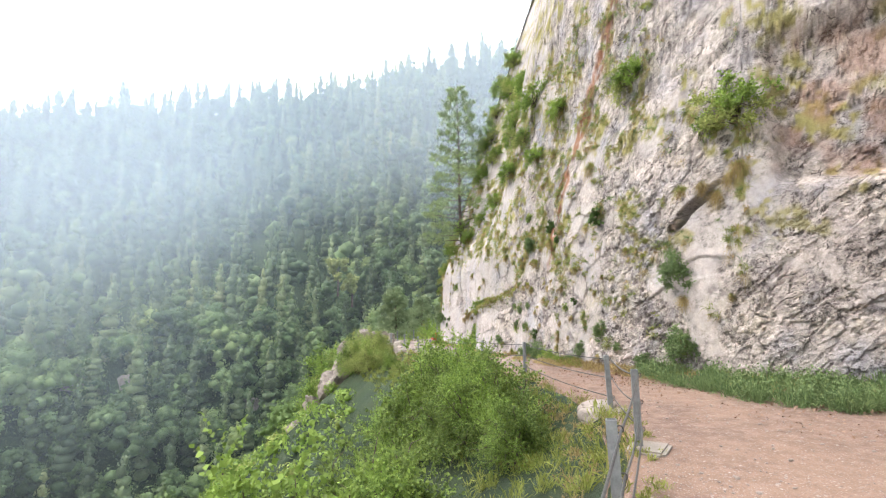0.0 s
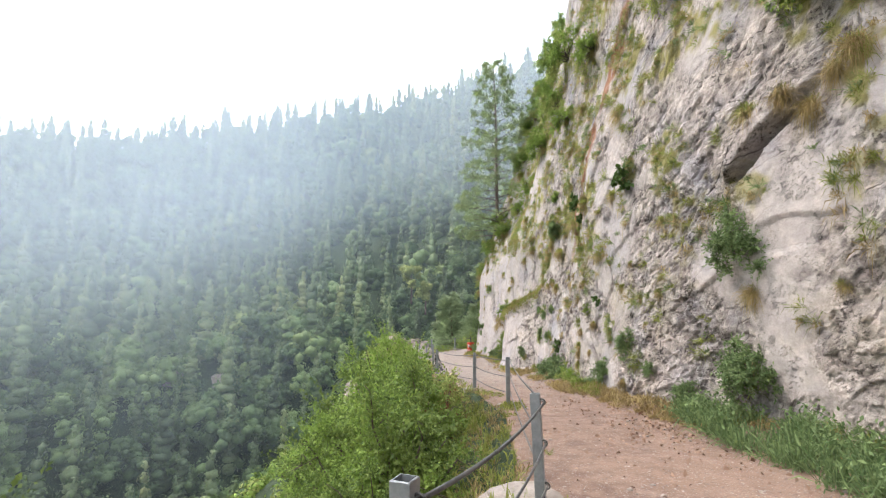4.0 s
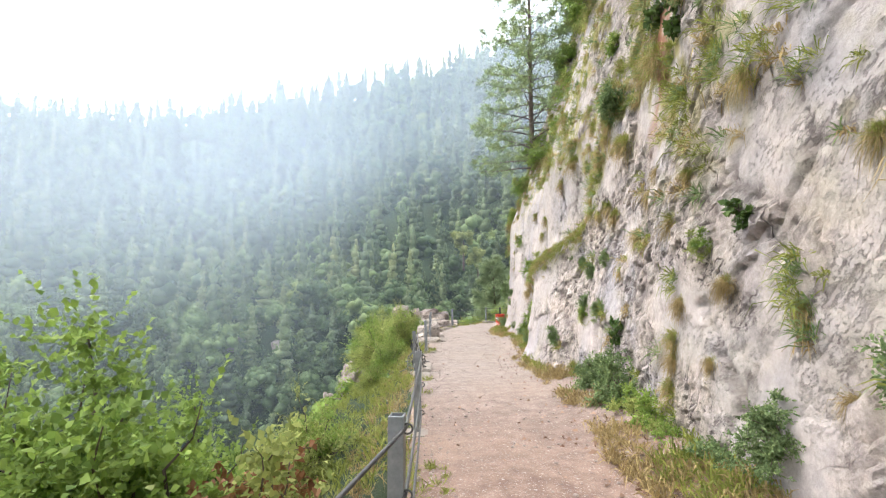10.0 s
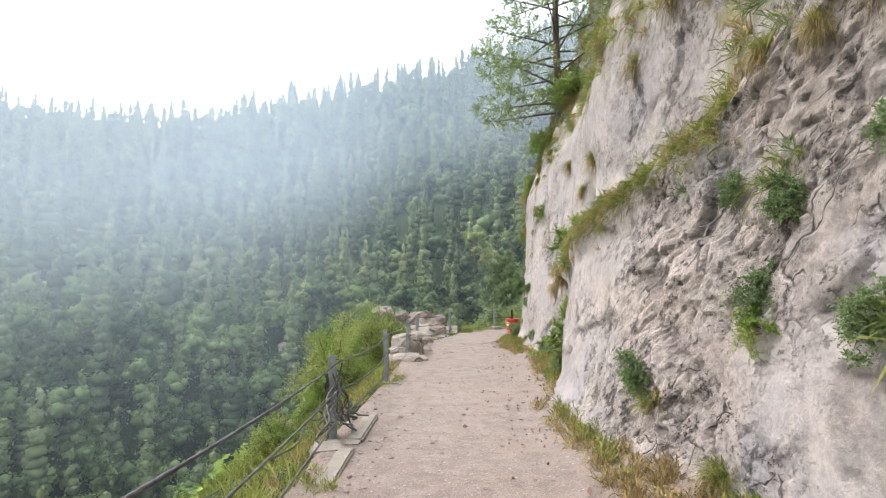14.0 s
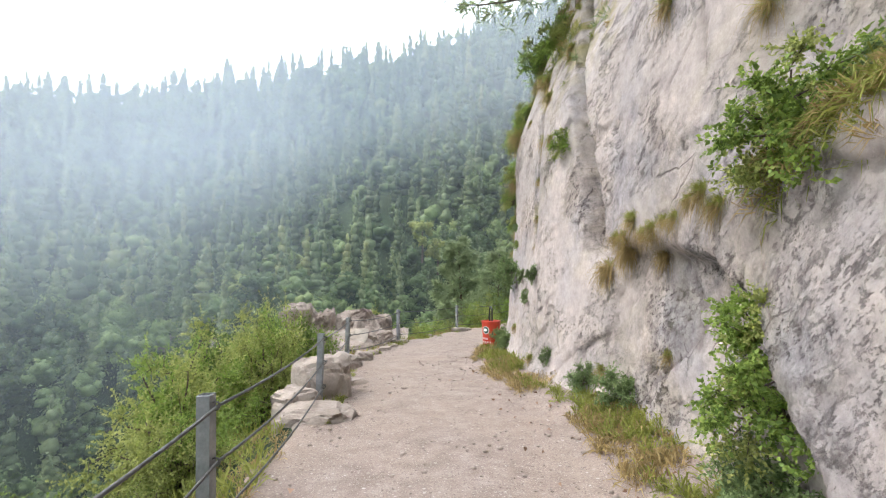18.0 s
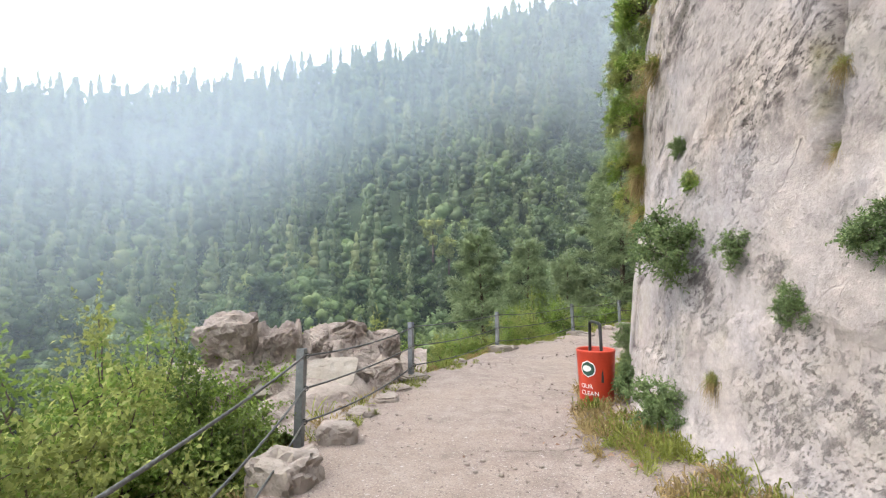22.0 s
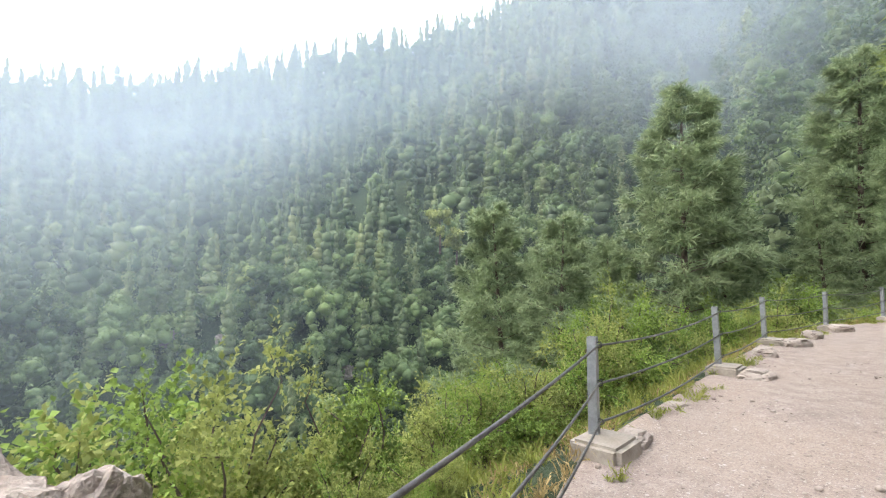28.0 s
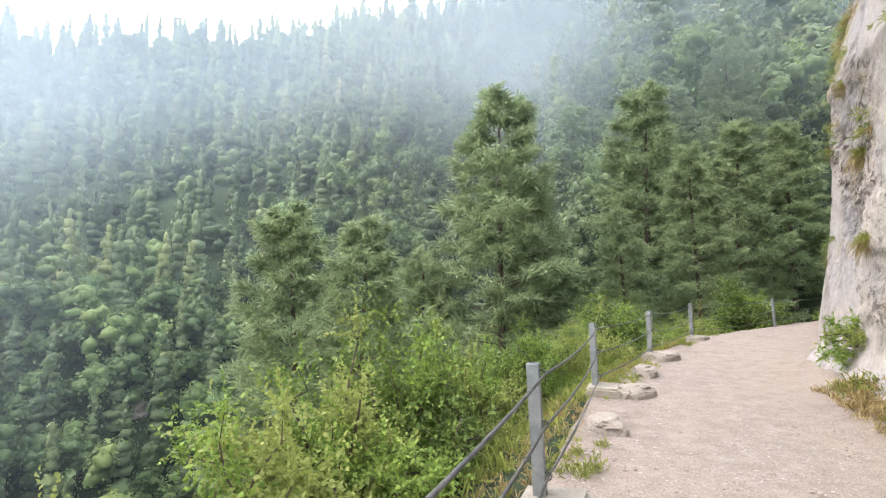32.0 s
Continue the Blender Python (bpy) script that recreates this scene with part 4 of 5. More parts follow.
DRY_TUFTS = [tuft_kind("dry_grass_tuft", "straw-coloured dry grass hanging from the rock", 61 + k, 80, 380, 1.0) for k in range(2)]


def out_of_rock(y, z, size, tilt, rnd, sink=0.0):
    at, n = on_cliff(y, z, -sink)
    turn = Matrix.Rotation(math.atan2(n.y, n.x) + rnd.uniform(-0.4, 0.4), 4, "Z")
    return Matrix.Translation(at) @ turn @ Matrix.Rotation(tilt, 4, "Y") @ Matrix.Rotation(rnd.uniform(0, 6.28) if tilt > 0.3 else 0.0, 4, "Z") @ Matrix.Diagonal((size, size, size, 1))


GREEN_AT = [(23.65, 0.95, 0.9), (23.75, 1.4, 0.8), (23.45, 2.65, 0.95), (33.4, 4.7, 0.75), (33.8, 4.2, 0.6), (32.9, 5.4, 0.9), (33.6, 3.4, 0.5), (34.2, 3.0, 0.5), (14.4, 0.5, 0.75), (13.9, 0.5, 0.6), (15.0, 0.5, 0.7), (38.6, 2.6, 0.6), (41.0, 3.4, 0.7), (40.0, 0.6, 0.6), (43.0, 0.6, 0.8), (18.2, 1.6, 0.4), (6.7, 7.0, 1.8), (10.3, 9.8, 1.5), (13.4, 2.5, 0.35), (17.4, 6.6, 0.6), (18.3, 12.6, 1.9), (19.5, 11.2, 1.5), (28.1, 4.0, 0.55), (30.9, 2.6, 0.3), (33.1, 3.9, 0.7), (31.6, 5.6, 0.9), (29.5, 8.2, 1.3), (27.6, 7.4, 1.3)]
GREY_AT = [(8.2, 1.4, 1.05), (8.2, 3.3, 1.05), (9.4, 0.9, 0.6), (10.4, 1.3, 0.35), (11.2, 1.7, 0.65), (12.3, 1.0, 0.6), (13.0, 0.6, 0.6), (15.6, 0.5, 1.15), (16.7, 0.5, 0.9), (17.1, 5.3, 0.8), (17.3, 1.7, 0.4),
           (18.2, 1.8, 0.4), (18.6, 2.6, 0.35), (19.7, 1.0, 0.5), (23.6, 0.2, 0.7), (22.9, 2.85, 0.5), (18.0, 2.4, 0.4), (17.2, 2.6, 0.35), (17.0, 0.6, 0.8), (27.1, 3.6, 0.65), (26.1, 0.2, 0.65), (27.0, 0.1, 0.5)]
GREY_LATER = [(31.0, 0.1, 0.65), (31.1, 1.9, 0.85), (31.2, 3.0, 0.3), (33.3, 0.2, 0.4), (33.6, 0.8, 0.5), (32.3, 0.1, 0.5), (34.6, 0.3, 0.5), (35.4, 0.6, 0.5), (29.0, 1.9, 0.4), (29.6, 1.5, 0.3), (30.2, 1.9, 0.35), (36.0, 1.6, 0.5), (28.2, 0.6, 0.35), (36.8, 0.3, 0.5)]
SKYLINE = [(y, z, s) for y, z, s in ((17.2, 9.5, 1.2), (19.0, 8.4, 1.3), (20.6, 9.8, 1.6), (23.4, 10.6, 1.7), (24.6, 9.0, 1.3), (26.0, 10.2, 1.6), (26.8, 8.4, 1.1), (28.6, 9.6, 1.4), (29.6, 6.6, 0.9), (30.6, 7.8, 1.1),
           (15.0, 10.8, 1.3), (30.4, 5.2, 0.6), (31.6, 7.0, 1.2), (32.4, 5.2, 0.9))]
GREEN_AT += SKYLINE[::2] + [(24.0, 13.0, 1.6), (25.0, 15.0, 1.8), (27.0, 13.0, 1.6), (26.0, 17.0, 2.0), (23.0, 16.0, 1.8), (22.0, 13.0, 1.4), (28.2, 12.0, 1.5), (28.5, 15.0, 1.8), (27.5, 18.5, 2.0), (29.5, 17.0, 1.8), (29.8, 19.5, 2.2), (29.3, 21.5, 2.0), (30.0, 14.5, 1.6), (29.6, 12.5, 1.4)]
rnd = random.Random(17)
for k, (y, z, size) in enumerate(GREEN_AT):
    copy_thing(GREEN_SHRUBS[k % 2], out_of_rock(y, z, size, 0.75, rnd, -0.04 if k < 3 else (-0.18 if y > 32.5 and z > 2.5 else 0.06)))
for k, (y, z, size) in enumerate(GREY_AT + GREY_LATER):
    copy_thing(GREY_SHRUBS[k % 3], out_of_rock(y, max(z, 0.45), size, 0.75, rnd, 0.05))
for y, z, size in ((11.5, 5.4, 0.75), (12.8, 2.7, 0.35), (14.9, 5.7, 0.6), (16.3, 1.4, 0.45), (14.2, 5.2, 0.5)):
    copy_thing(DARK_PLANT, out_of_rock(y, z, size, 0.8, rnd, 0.05))
TUFT_AT = [(17.0, 3.4, 0.5), (17.4, 3.6, 0.55), (17.8, 3.5, 0.45), (16.8, 4.6, 0.6), (18.5, 5.5, 0.6), (19.0, 6.0, 0.7), (16.0, 5.4, 0.6), (17.6, 4.9, 0.5), (6.8, 2.7, 0.35), (8.0, 5.5, 0.8), (10.0, 4.2, 0.5), (10.1, 2.8, 0.35), (10.5, 2.2, 0.3), (11.2, 3.5, 0.3), (11.6, 3.0, 0.4), (12.0, 7.4, 1.0), (12.2, 2.0, 0.35), (12.8, 3.9, 0.5), (13.7, 3.3, 0.4),
           (13.8, 5.5, 0.7), (14.0, 1.6, 0.5), (14.1, 1.1, 0.45), (14.2, 2.9, 0.6), (14.4, 4.2, 0.5), (16.5, 2.4, 0.4), (16.5, 4.5, 0.7), (18.0, 4.6, 0.5), (18.4, 0.6, 0.6), (19.8, 5.1, 0.7), (20.8, 4.8, 0.6), (22.1, 3.1, 0.6)]
TUFT_LATER = [(29.35, 2.5, 0.25), (29.3, 3.0, 0.3), (29.25, 3.7, 0.32), (29.2, 4.3, 0.3), (22.8, 3.1, 0.45), (23.4, 2.7, 0.4), (23.1, 4.2, 0.6), (23.9, 3.8, 0.5), (25.3, 1.1, 0.3), (26.7, 0.7, 0.4), (27.6, 7.2, 1.2), (28.0, 11.0, 1.4), (30.3, 6.1, 0.7),
              (31.1, 5.1, 0.9), (32.8, 2.6, 0.6), (22.9, 10.2, 1.3), (29.0, 5.2, 0.5), (31.9, 4.2, 0.7), (33.2, 3.2, 0.8), (33.6, 4.4, 1.0), (30.4, 0.9, 0.35), (28.9, 0.5, 0.4)]
TUFT_LATER += [(20.6 + 0.21 * k, float(np.interp(20.6 + 0.21 * k, (20.6, 23.5, 25.0, 27.0), (3.1, 2.6, 2.4, 2.35))) + rnd.uniform(-0.12, 0.10), rnd.uniform(0.22, 0.5)) for k in range(31) if k > 13 and rnd.random() < 0.6]
TUFT_LATER += [(rnd.uniform(12, 33), rnd.uniform(4.5, 11), rnd.uniform(0.4, 0.9)) for _ in range(14)]
TUFT_LATER += [(37 + 0.45 * k, 0.8 + (k * 1.37) % 5.5, 0.5 + 0.05 * (k % 5)) for k in range(20)]
TUFT_LATER += [(y, z, s * 0.5) for y, z, s in SKYLINE] + [(rnd.uniform(14, 30), rnd.uniform(3.2, 8.5), rnd.uniform(0.3, 0.7)) for _ in range(26)]
for k, (y, z, size) in enumerate(TUFT_AT + TUFT_LATER):
    copy_thing(TUFTS[k % 3], out_of_rock(y, max(z, 0.4), size, 0.0, rnd, 0.03))
for k, (y, z, size) in enumerate(((6.4, 5.8, 0.8), (6.7, 5.6, 0.7), (7.0, 5.2, 0.7), (7.3, 5.5, 0.6), (8.0, 2.7, 0.6), (11.3, 1.0, 0.4), (11.8, 1.5, 0.35), (13.2, 1.5, 0.3), (15.6, 2.9, 0.5), (15.2, 3.4, 0.45), (14.8, 3.6, 0.4), (13.8, 2.0, 0.4), (14.0, 1.4, 0.4), (13.0, 2.2, 0.35), (25.4, 2.1, 0.4), (26.1, 2.2, 0.6), (26.6, 2.0, 0.6), (33.6, 3.7, 0.7), (34.0, 4.3, 0.65), (33.3, 3.1, 0.55), (33.8, 4.0, 0.6), (34.3, 3.6, 0.55), (33.2, 3.8, 0.55), (33.4, 2.7, 0.5), (33.0, 4.3, 0.6))):
    copy_thing(DRY_TUFTS[k % 2], out_of_rock(y, z, size, 0.0, rnd, 0.03))

# many small tufts on the mossy ledges higher up
rng = np.random.default_rng(23)
cy, cz = rng.uniform(6, 46, 20000), 0.8 + 14 * rng.random(20000) ** 1.3
cs = np.interp(cy, along(FOOT, fs)[0][:, 1], fs)
cp, cmoss, *_ = cliff_places(cs, cz)
keep = (cmoss * rng.uniform(0.4, 1.0, len(cy)) > 0.15) | ((noise3(np.c_[cy / 0.45, cz / 0.45, 0 * cy]) > 0.80) & ((cy < 19.5) | (cy > 36)))
cp, cn = cp[keep], np.c_[along(FOOT, cs[keep])[1], np.zeros(keep.sum())]
for name, share, mat, label, droop in (("ledge_grass", slice(0, None, 2), GRASS, "yellow-green grass and moss on the cliff ledges", 0.7), ("dead_ledge_grass", slice(1, None, 4), DRY, "dry straw grass on the cliff ledges", 1.2),
                                       ("ledge_herbs", slice(3, None, 4), GREYLEAF, "small green herbs on the cliff ledges", 0.4)):
    v, q = blades(cp[share], cn[share] * 0.7 + (0, 0, 0.6), 36, rng.uniform(0.10, 0.28, len(cp[share])), 0.7, 0.005, rng, droop)
    tagged(part(name, mesh_of(name, v, q, mat)), label, "grass", kind="stuff")

# the grassy ledge that slants down to the cleft
count = 460
ly = rng.uniform(18.8, 23.7, count)
lz = 2.64 - (ly - 23.3) * 0.18 + rng.normal(0, 0.14, count) + 0.25 * (noise3(np.c_[ly * 1.3, 0 * ly, 0 * ly]) - 0.5)
ls = np.interp(ly, along(FOOT, fs)[0][:, 1], fs)
lp, *_ = cliff_places(ls, lz)
ln = np.c_[along(FOOT, ls)[1], np.zeros(count)]
lp = lp - ln * 0.03
for name, share, mat, label in (("slanting_ledge_grass", np.arange(count) % 3 > 0, GRASS, "yellow-green grass along a slanting rock ledge"), ("slanting_ledge_straw", np.arange(count) % 3 == 0, DRY, "straw-coloured grass along a slanting rock ledge")):
    v, q = blades(lp[share], ln[share] * 0.6 + (0, 0, 0.6), 34, rng.uniform(0.10, 0.26, share.sum()), 0.6, 0.0042, rng, 0.8)
    tagged(part(name, mesh_of(name, v, q, mat)), label, "grass", kind="stuff")

# grass, herbs and leaf litter along both edges of the path
def strip(line, n, s0, s1, off0, off1):
    s = rng.uniform(s0, s1, n)
    at, nrm = along(line, s)
    xy = at[:, :2] + nrm * rng.uniform(off0, off1, n)[:, None]
    return xy, s


def stand(xy):
    z, d, _ = path_z(xy[:, 0], xy[:, 1])
    g = ground_z(xy[:, 0], xy[:, 1])
    fd, _ = off_line(FOOT, xy[:, 0], xy[:, 1])
    return np.c_[xy, np.where(d > 0.1, g, z + 0.03 + 0.22 * smooth(1.0, -0.3, fd))]


upward = np.array([[0, 0, 1.0]])


def sward(name, mat, xy, n, high, wide, label, spread=0.45, droop=0.5):
    p = stand(xy)
    v, q = blades(p, np.repeat(upward, len(p), 0), n, rng.uniform(0.6, 1.3, len(p)) * high, spread, wide, rng, droop)
    tagged(part(name, mesh_of(name, v, q, mat)), label, "grass", kind="stuff")


foot_len = length(FOOT)
xy, s = strip(FOOT, 2000, 14, 60, -0.05, 0.65)
clump = noise3(np.c_[xy / 0.8, 0 * s]) > np.where(xy[:, 1] > 19, 0.36, 0.53)
sward("cliff_foot_dry_grass", DRY, xy[clump], 34, 0.20, 0.006, "dry yellow grass along the foot of the cliff", 0.7, 0.9)
xy, s = strip(FOOT, 2200, 13, 60, -0.1, 0.5)
clump = noise3(np.c_[xy / 0.7, 3 + 0 * s]) > np.where(xy[:, 1] > 19, 0.44, 0.54)
sward("cliff_foot_grass", GRASS, xy[clump], 28, 0.21, 0.007, "short green grass along the foot of the cliff", 0.55, 0.6)
xy, s = strip(FOOT, 1500, 9, 24, 0.0, 1.9)
lush = (xy[:, 1] < 9.4) & (off_line(RAIL, xy[:, 0], xy[:, 1])[0] < -2.7) & (noise3(np.c_[xy / 0.7, 0 * s]) * 0.6 + noise3(np.c_[xy / 0.28, 4 + 0 * s]) * 0.4 > 0.50)
sward("lush_verge", GREYLEAF, xy[lush], 40, 0.40, 0.009, "lush green grass and herbs at the foot of the cliff", 0.5, 0.6)
herb = lush & (noise3(np.c_[xy / 0.9, 8 + 0 * s]) > 0.5)
p = stand(np.repeat(xy[herb], 40, 0) + rng.normal(0, 0.11, (40 * herb.sum(), 2))) + np.c_[np.zeros((40 * herb.sum(), 2)), rng.uniform(0.02, 0.45, 40 * herb.sum()) * np.repeat(rng.uniform(0.3, 1.0, herb.sum()), 40)]
v, q = leaves(p, rng.normal(size=(len(p), 3)) + (0, 0, 0.6), 0.065, rng, 0.26)
tagged(part("verge_herbs", mesh_of("verge_herbs", v, q, GREYLEAF)), "leafy grey-green herbs at the foot of the cliff", "herbs", kind="stuff")
xy, s = strip(RAIL, 900, 6, 72, 0.05, 0.9)
sward("rail_side_dry_grass", DRY, xy, 22, 0.20, 0.006, "dry grass under the railing", 0.6, 0.7)
xy, s = strip(RAIL, 1500, 6, 72, -0.32, 0.12)
clump = noise3(np.c_[xy / 0.6, 5 + 0 * s]) > 0.56
sward("path_edge_grass", GRASS, xy[clump], 24, 0.13, 0.005, "short tufts of grass on the path edge", 0.6, 0.6)
xy, s = strip(RAIL, 1500, 6, 72, 0.1, 2.6)
sward("rail_side_grass", GRASS, xy, 26, 0.34, 0.008, "rough green grass on the slope below the railing", 0.5, 0.5)

# loose stones and fallen leaves on the path
ico = bmesh.new()
bmesh.ops.create_icosphere(ico, subdivisions=1, radius=1.0)
ICO_V, ICO_F = np.array([v.co for v in ico.verts]), np.array([[v.index for v in f.verts] for f in ico.faces])
ico.free()


def scatter_lumps(name, p, size, mat, label, category):
    v = ICO_V[None] * (1 + 0.35 * (rng.random((len(p), len(ICO_V), 1)) - 0.5)) * size[:, None, None] * rng.uniform(0.6, 1.3, (len(p), 1, 3)) * (1, 1, 0.6)
    v = v + p[:, None]
    f = ICO_F[None] + (np.arange(len(p)) * len(ICO_V))[:, None, None]
    tagged(part(name, mesh_of(name, v.reshape(-1, 3), f.reshape(-1, 3), mat)), label, category, kind="stuff")


xy, s = strip(RAIL, 11000, 6, 62, -3.6, -0.05)
ok = off_line(FOOT, xy[:, 0], xy[:, 1])[0] > -0.1
edge = np.minimum(off_line(FOOT, xy[ok][:, 0], xy[ok][:, 1])[0], -off_line(RAIL, xy[ok][:, 0], xy[ok][:, 1])[0])
keep = rng.random(len(edge)) < np.where(edge < 0.5, 1.0, 0.45)
p = stand(xy[ok][keep])
scatter_lumps("path_pebbles", p, 0.006 + 0.022 * rng.random(len(p)) ** 4 + 0.004, PEBBLE, "small loose pebbles on the gravel path", "pebbles")
xy, s = strip(FOOT, 26000, 8, 46, -0.1, 4.2)
ok = (rng.random(len(s)) < np.exp(-off_line(FOOT, xy[:, 0], xy[:, 1])[0] * np.interp(xy[:, 1], (9, 13), (0.65, 1.7)))) & (rng.random(len(s)) < np.interp(xy[:, 1], (9, 13, 20, 26), (1, 0.5, 0.35, 0.15))) & (off_line(RAIL, xy[:, 0], xy[:, 1])[0] < -0.1)
p = stand(xy[ok]) + (0, 0, 0.01)
v, q = leaves(p, rng.normal(size=(len(p), 3)) * (1, 1, 0.15), 0.07, rng, 0.3, 0.5)
tagged(part("fallen_leaves", mesh_of("fallen_leaves", v, q, LITTER)), "brown fallen leaves lying along the cliff foot", "leaves", kind="stuff")

# bushes on the valley side of the railing
BIG = [shrub_kind("valley_bush", "dense green bush on the slope below the railing", "bush", VALLEY, 38, 46, 12, 0.023, 0.36, 0.97, 0.52, 71 + k, 0.12, 0.010, BUSH) for k in range(3)]
GOLD = [shrub_kind("yellowish_bush", "yellow-green bush beside the cable railing", "bush", OLIVE, 38, 46, 12, 0.022, 0.34, 0.97, 0.52, 81 + k, 0.12, 0.010, BUSH) for k in range(2)]
BROADER = [shrub_kind("leafy_bush", "bright green large-leaved bush reaching over the railing", "bush", BUSH, 36, 44, 13, 0.021, 0.44, 0.97, 0.46, 91 + k, 0.1, 0.010) for k in range(2)]
RUSTY = shrub_kind("red_brown_bush", "small bush with red-brown autumn leaves", "bush", RUSTLEAF, 14, 20, 8, 0.05, 0.40, 0.9, 0.5, 99, 0.1, 0.010, OLIVE)


def plant(kind, x, y, top, wide=1.0, turn=0.0):
    """Sets a bush on the slope so that its top reaches a height."""
    z = float(ground_z(np.array([x]), np.array([y]))[0]) - 0.08
    h = max(top - z, 0.3)
    w = h * max(wide * 1.2, 0.85)
    return copy_thing(kind, Matrix.Translation((x, y, z)) @ Matrix.Rotation(turn, 4, "Z") @ Matrix.Diagonal((w, w, h, 1)))


BUSHES = [(0, -4.3, 3.6, 1.5, 0.6), (1, -3.6, 4.9, 1.55, 0.6), (3, -5.2, 4.5, 1.3, 0.6), (0, -0.7, 7.5, 2.1, 0.75), (1, -1.0, 6.2, 1.4, 0.6), (1, -1.2, 8.3, 1.7, 0.6), (2, -0.7, 9.3, 2.05, 0.7), (0, -1.3, 9.3, 1.8, 0.6), (1, -1.0, 10.6, 2.0, 0.65), (3, -0.5, 10.8, 2.05, 0.55), (4, -0.75, 12.3, 2.5, 0.6), (3, -1.1, 12.6, 1.9, 0.7),
          (4, -0.9, 13.9, 1.4, 0.6), (2, -2.0, 11.8, 1.4, 0.6), (5, -0.1, 15.4, 1.0, 0.7)]
BUSHES_LATER = [(5, -1.0, 31.6, 1.6, 0.6), (6, -1.7, 32.4, 1.6, 0.6), (6, -0.6, 29.4, 1.6, 0.6), (5, -1.4, 27.9, 1.5, 0.7), (5, -0.9, 30.6, 1.7, 0.6), (6, -1.9, 29.3, 1.35, 0.7), (5, -0.7, 26.6, 0.75, 0.7), (2, -0.3, 31.2, 1.45, 0.6), (1, -2.2, 31.8, 1.5, 0.7), (0, -0.6, 24.5, 0.5, 0.9), (5, -0.5, 22.0, 0.35, 0.9)]
BUSHES_LAST = [(5, -0.1, 39.7, 1.05, 0.6), (6, -1.2, 40.4, 0.9, 0.7), (6, -2.6, 39.6, 0.55, 0.8), (5, 0.8, 40.7, 0.55, 0.7), (5, 1.3, 39.2, 0.0, 0.7), (6, 2.2, 38.9, 0.0, 0.7), (3, -3.6, 41.5, 0.2, 0.9), (1, 1.2, 41.5, 0.7, 0.6), (5, 3.5, 41.4, 0.65, 0.8), (6, 4.5, 42.2, 1.1, 0.75), (5, 5.3, 43.2, 1.5, 0.75), (6, 2.7, 41.0, 0.45, 0.8), (6, 3.0, 42.6, 0.1, 0.7), (0, 6.4, 44.5, 1.8, 0.7),
               (5, 7.4, 45.3, 1.3, 0.7), (6, 2.2, 40.0, 0.45, 0.7), (1, 9.6, 47.0, 1.3, 0.7), (5, 12.8, 49.0, 1.3, 0.8), (0, 15.0, 50.6, 1.9, 0.9), (5, 18.5, 51.0, 1.1, 1.0), (2, 22.0, 51.6, 2.2, 1.0), (6, 10.8, 47.2, 0.9, 0.8), (5, 24.0, 49.3, 1.4, 1.0)]
KINDS = [*BIG, *BROADER, *GOLD]
for k, x, y, top, wide in BUSHES + BUSHES_LATER + BUSHES_LAST:
    plant(KINDS[k], x, y, top, wide, rnd.uniform(0, 6.28))
SAPLING = shrub_kind("young_tree", "slender young tree with sparse green leaves below the path", "tree", BUSH, 13, 18, 9, 0.045, 0.40, 1.0, 0.42, 97, 0.1, 0.010)
plant(SAPLING, -5.3, 2.8, 1.75, 0.5, 1.0)
plant(SAPLING, -6.0, 3.6, 1.2, 0.6, 2.0)
plant(RUSTY, 0.35, 12.7, 1.65, 0.6)
plant(RUSTY, -0.1, 11.4, 1.5, 0.25)

# rock outcrop beyond the railing
BROWNROCK = plain_material("brownish_rock", (0.20, 0.155, 0.132), (0.42, 0.36, 0.315), 2.2, 0.95, 0, 1.0, 0.06)


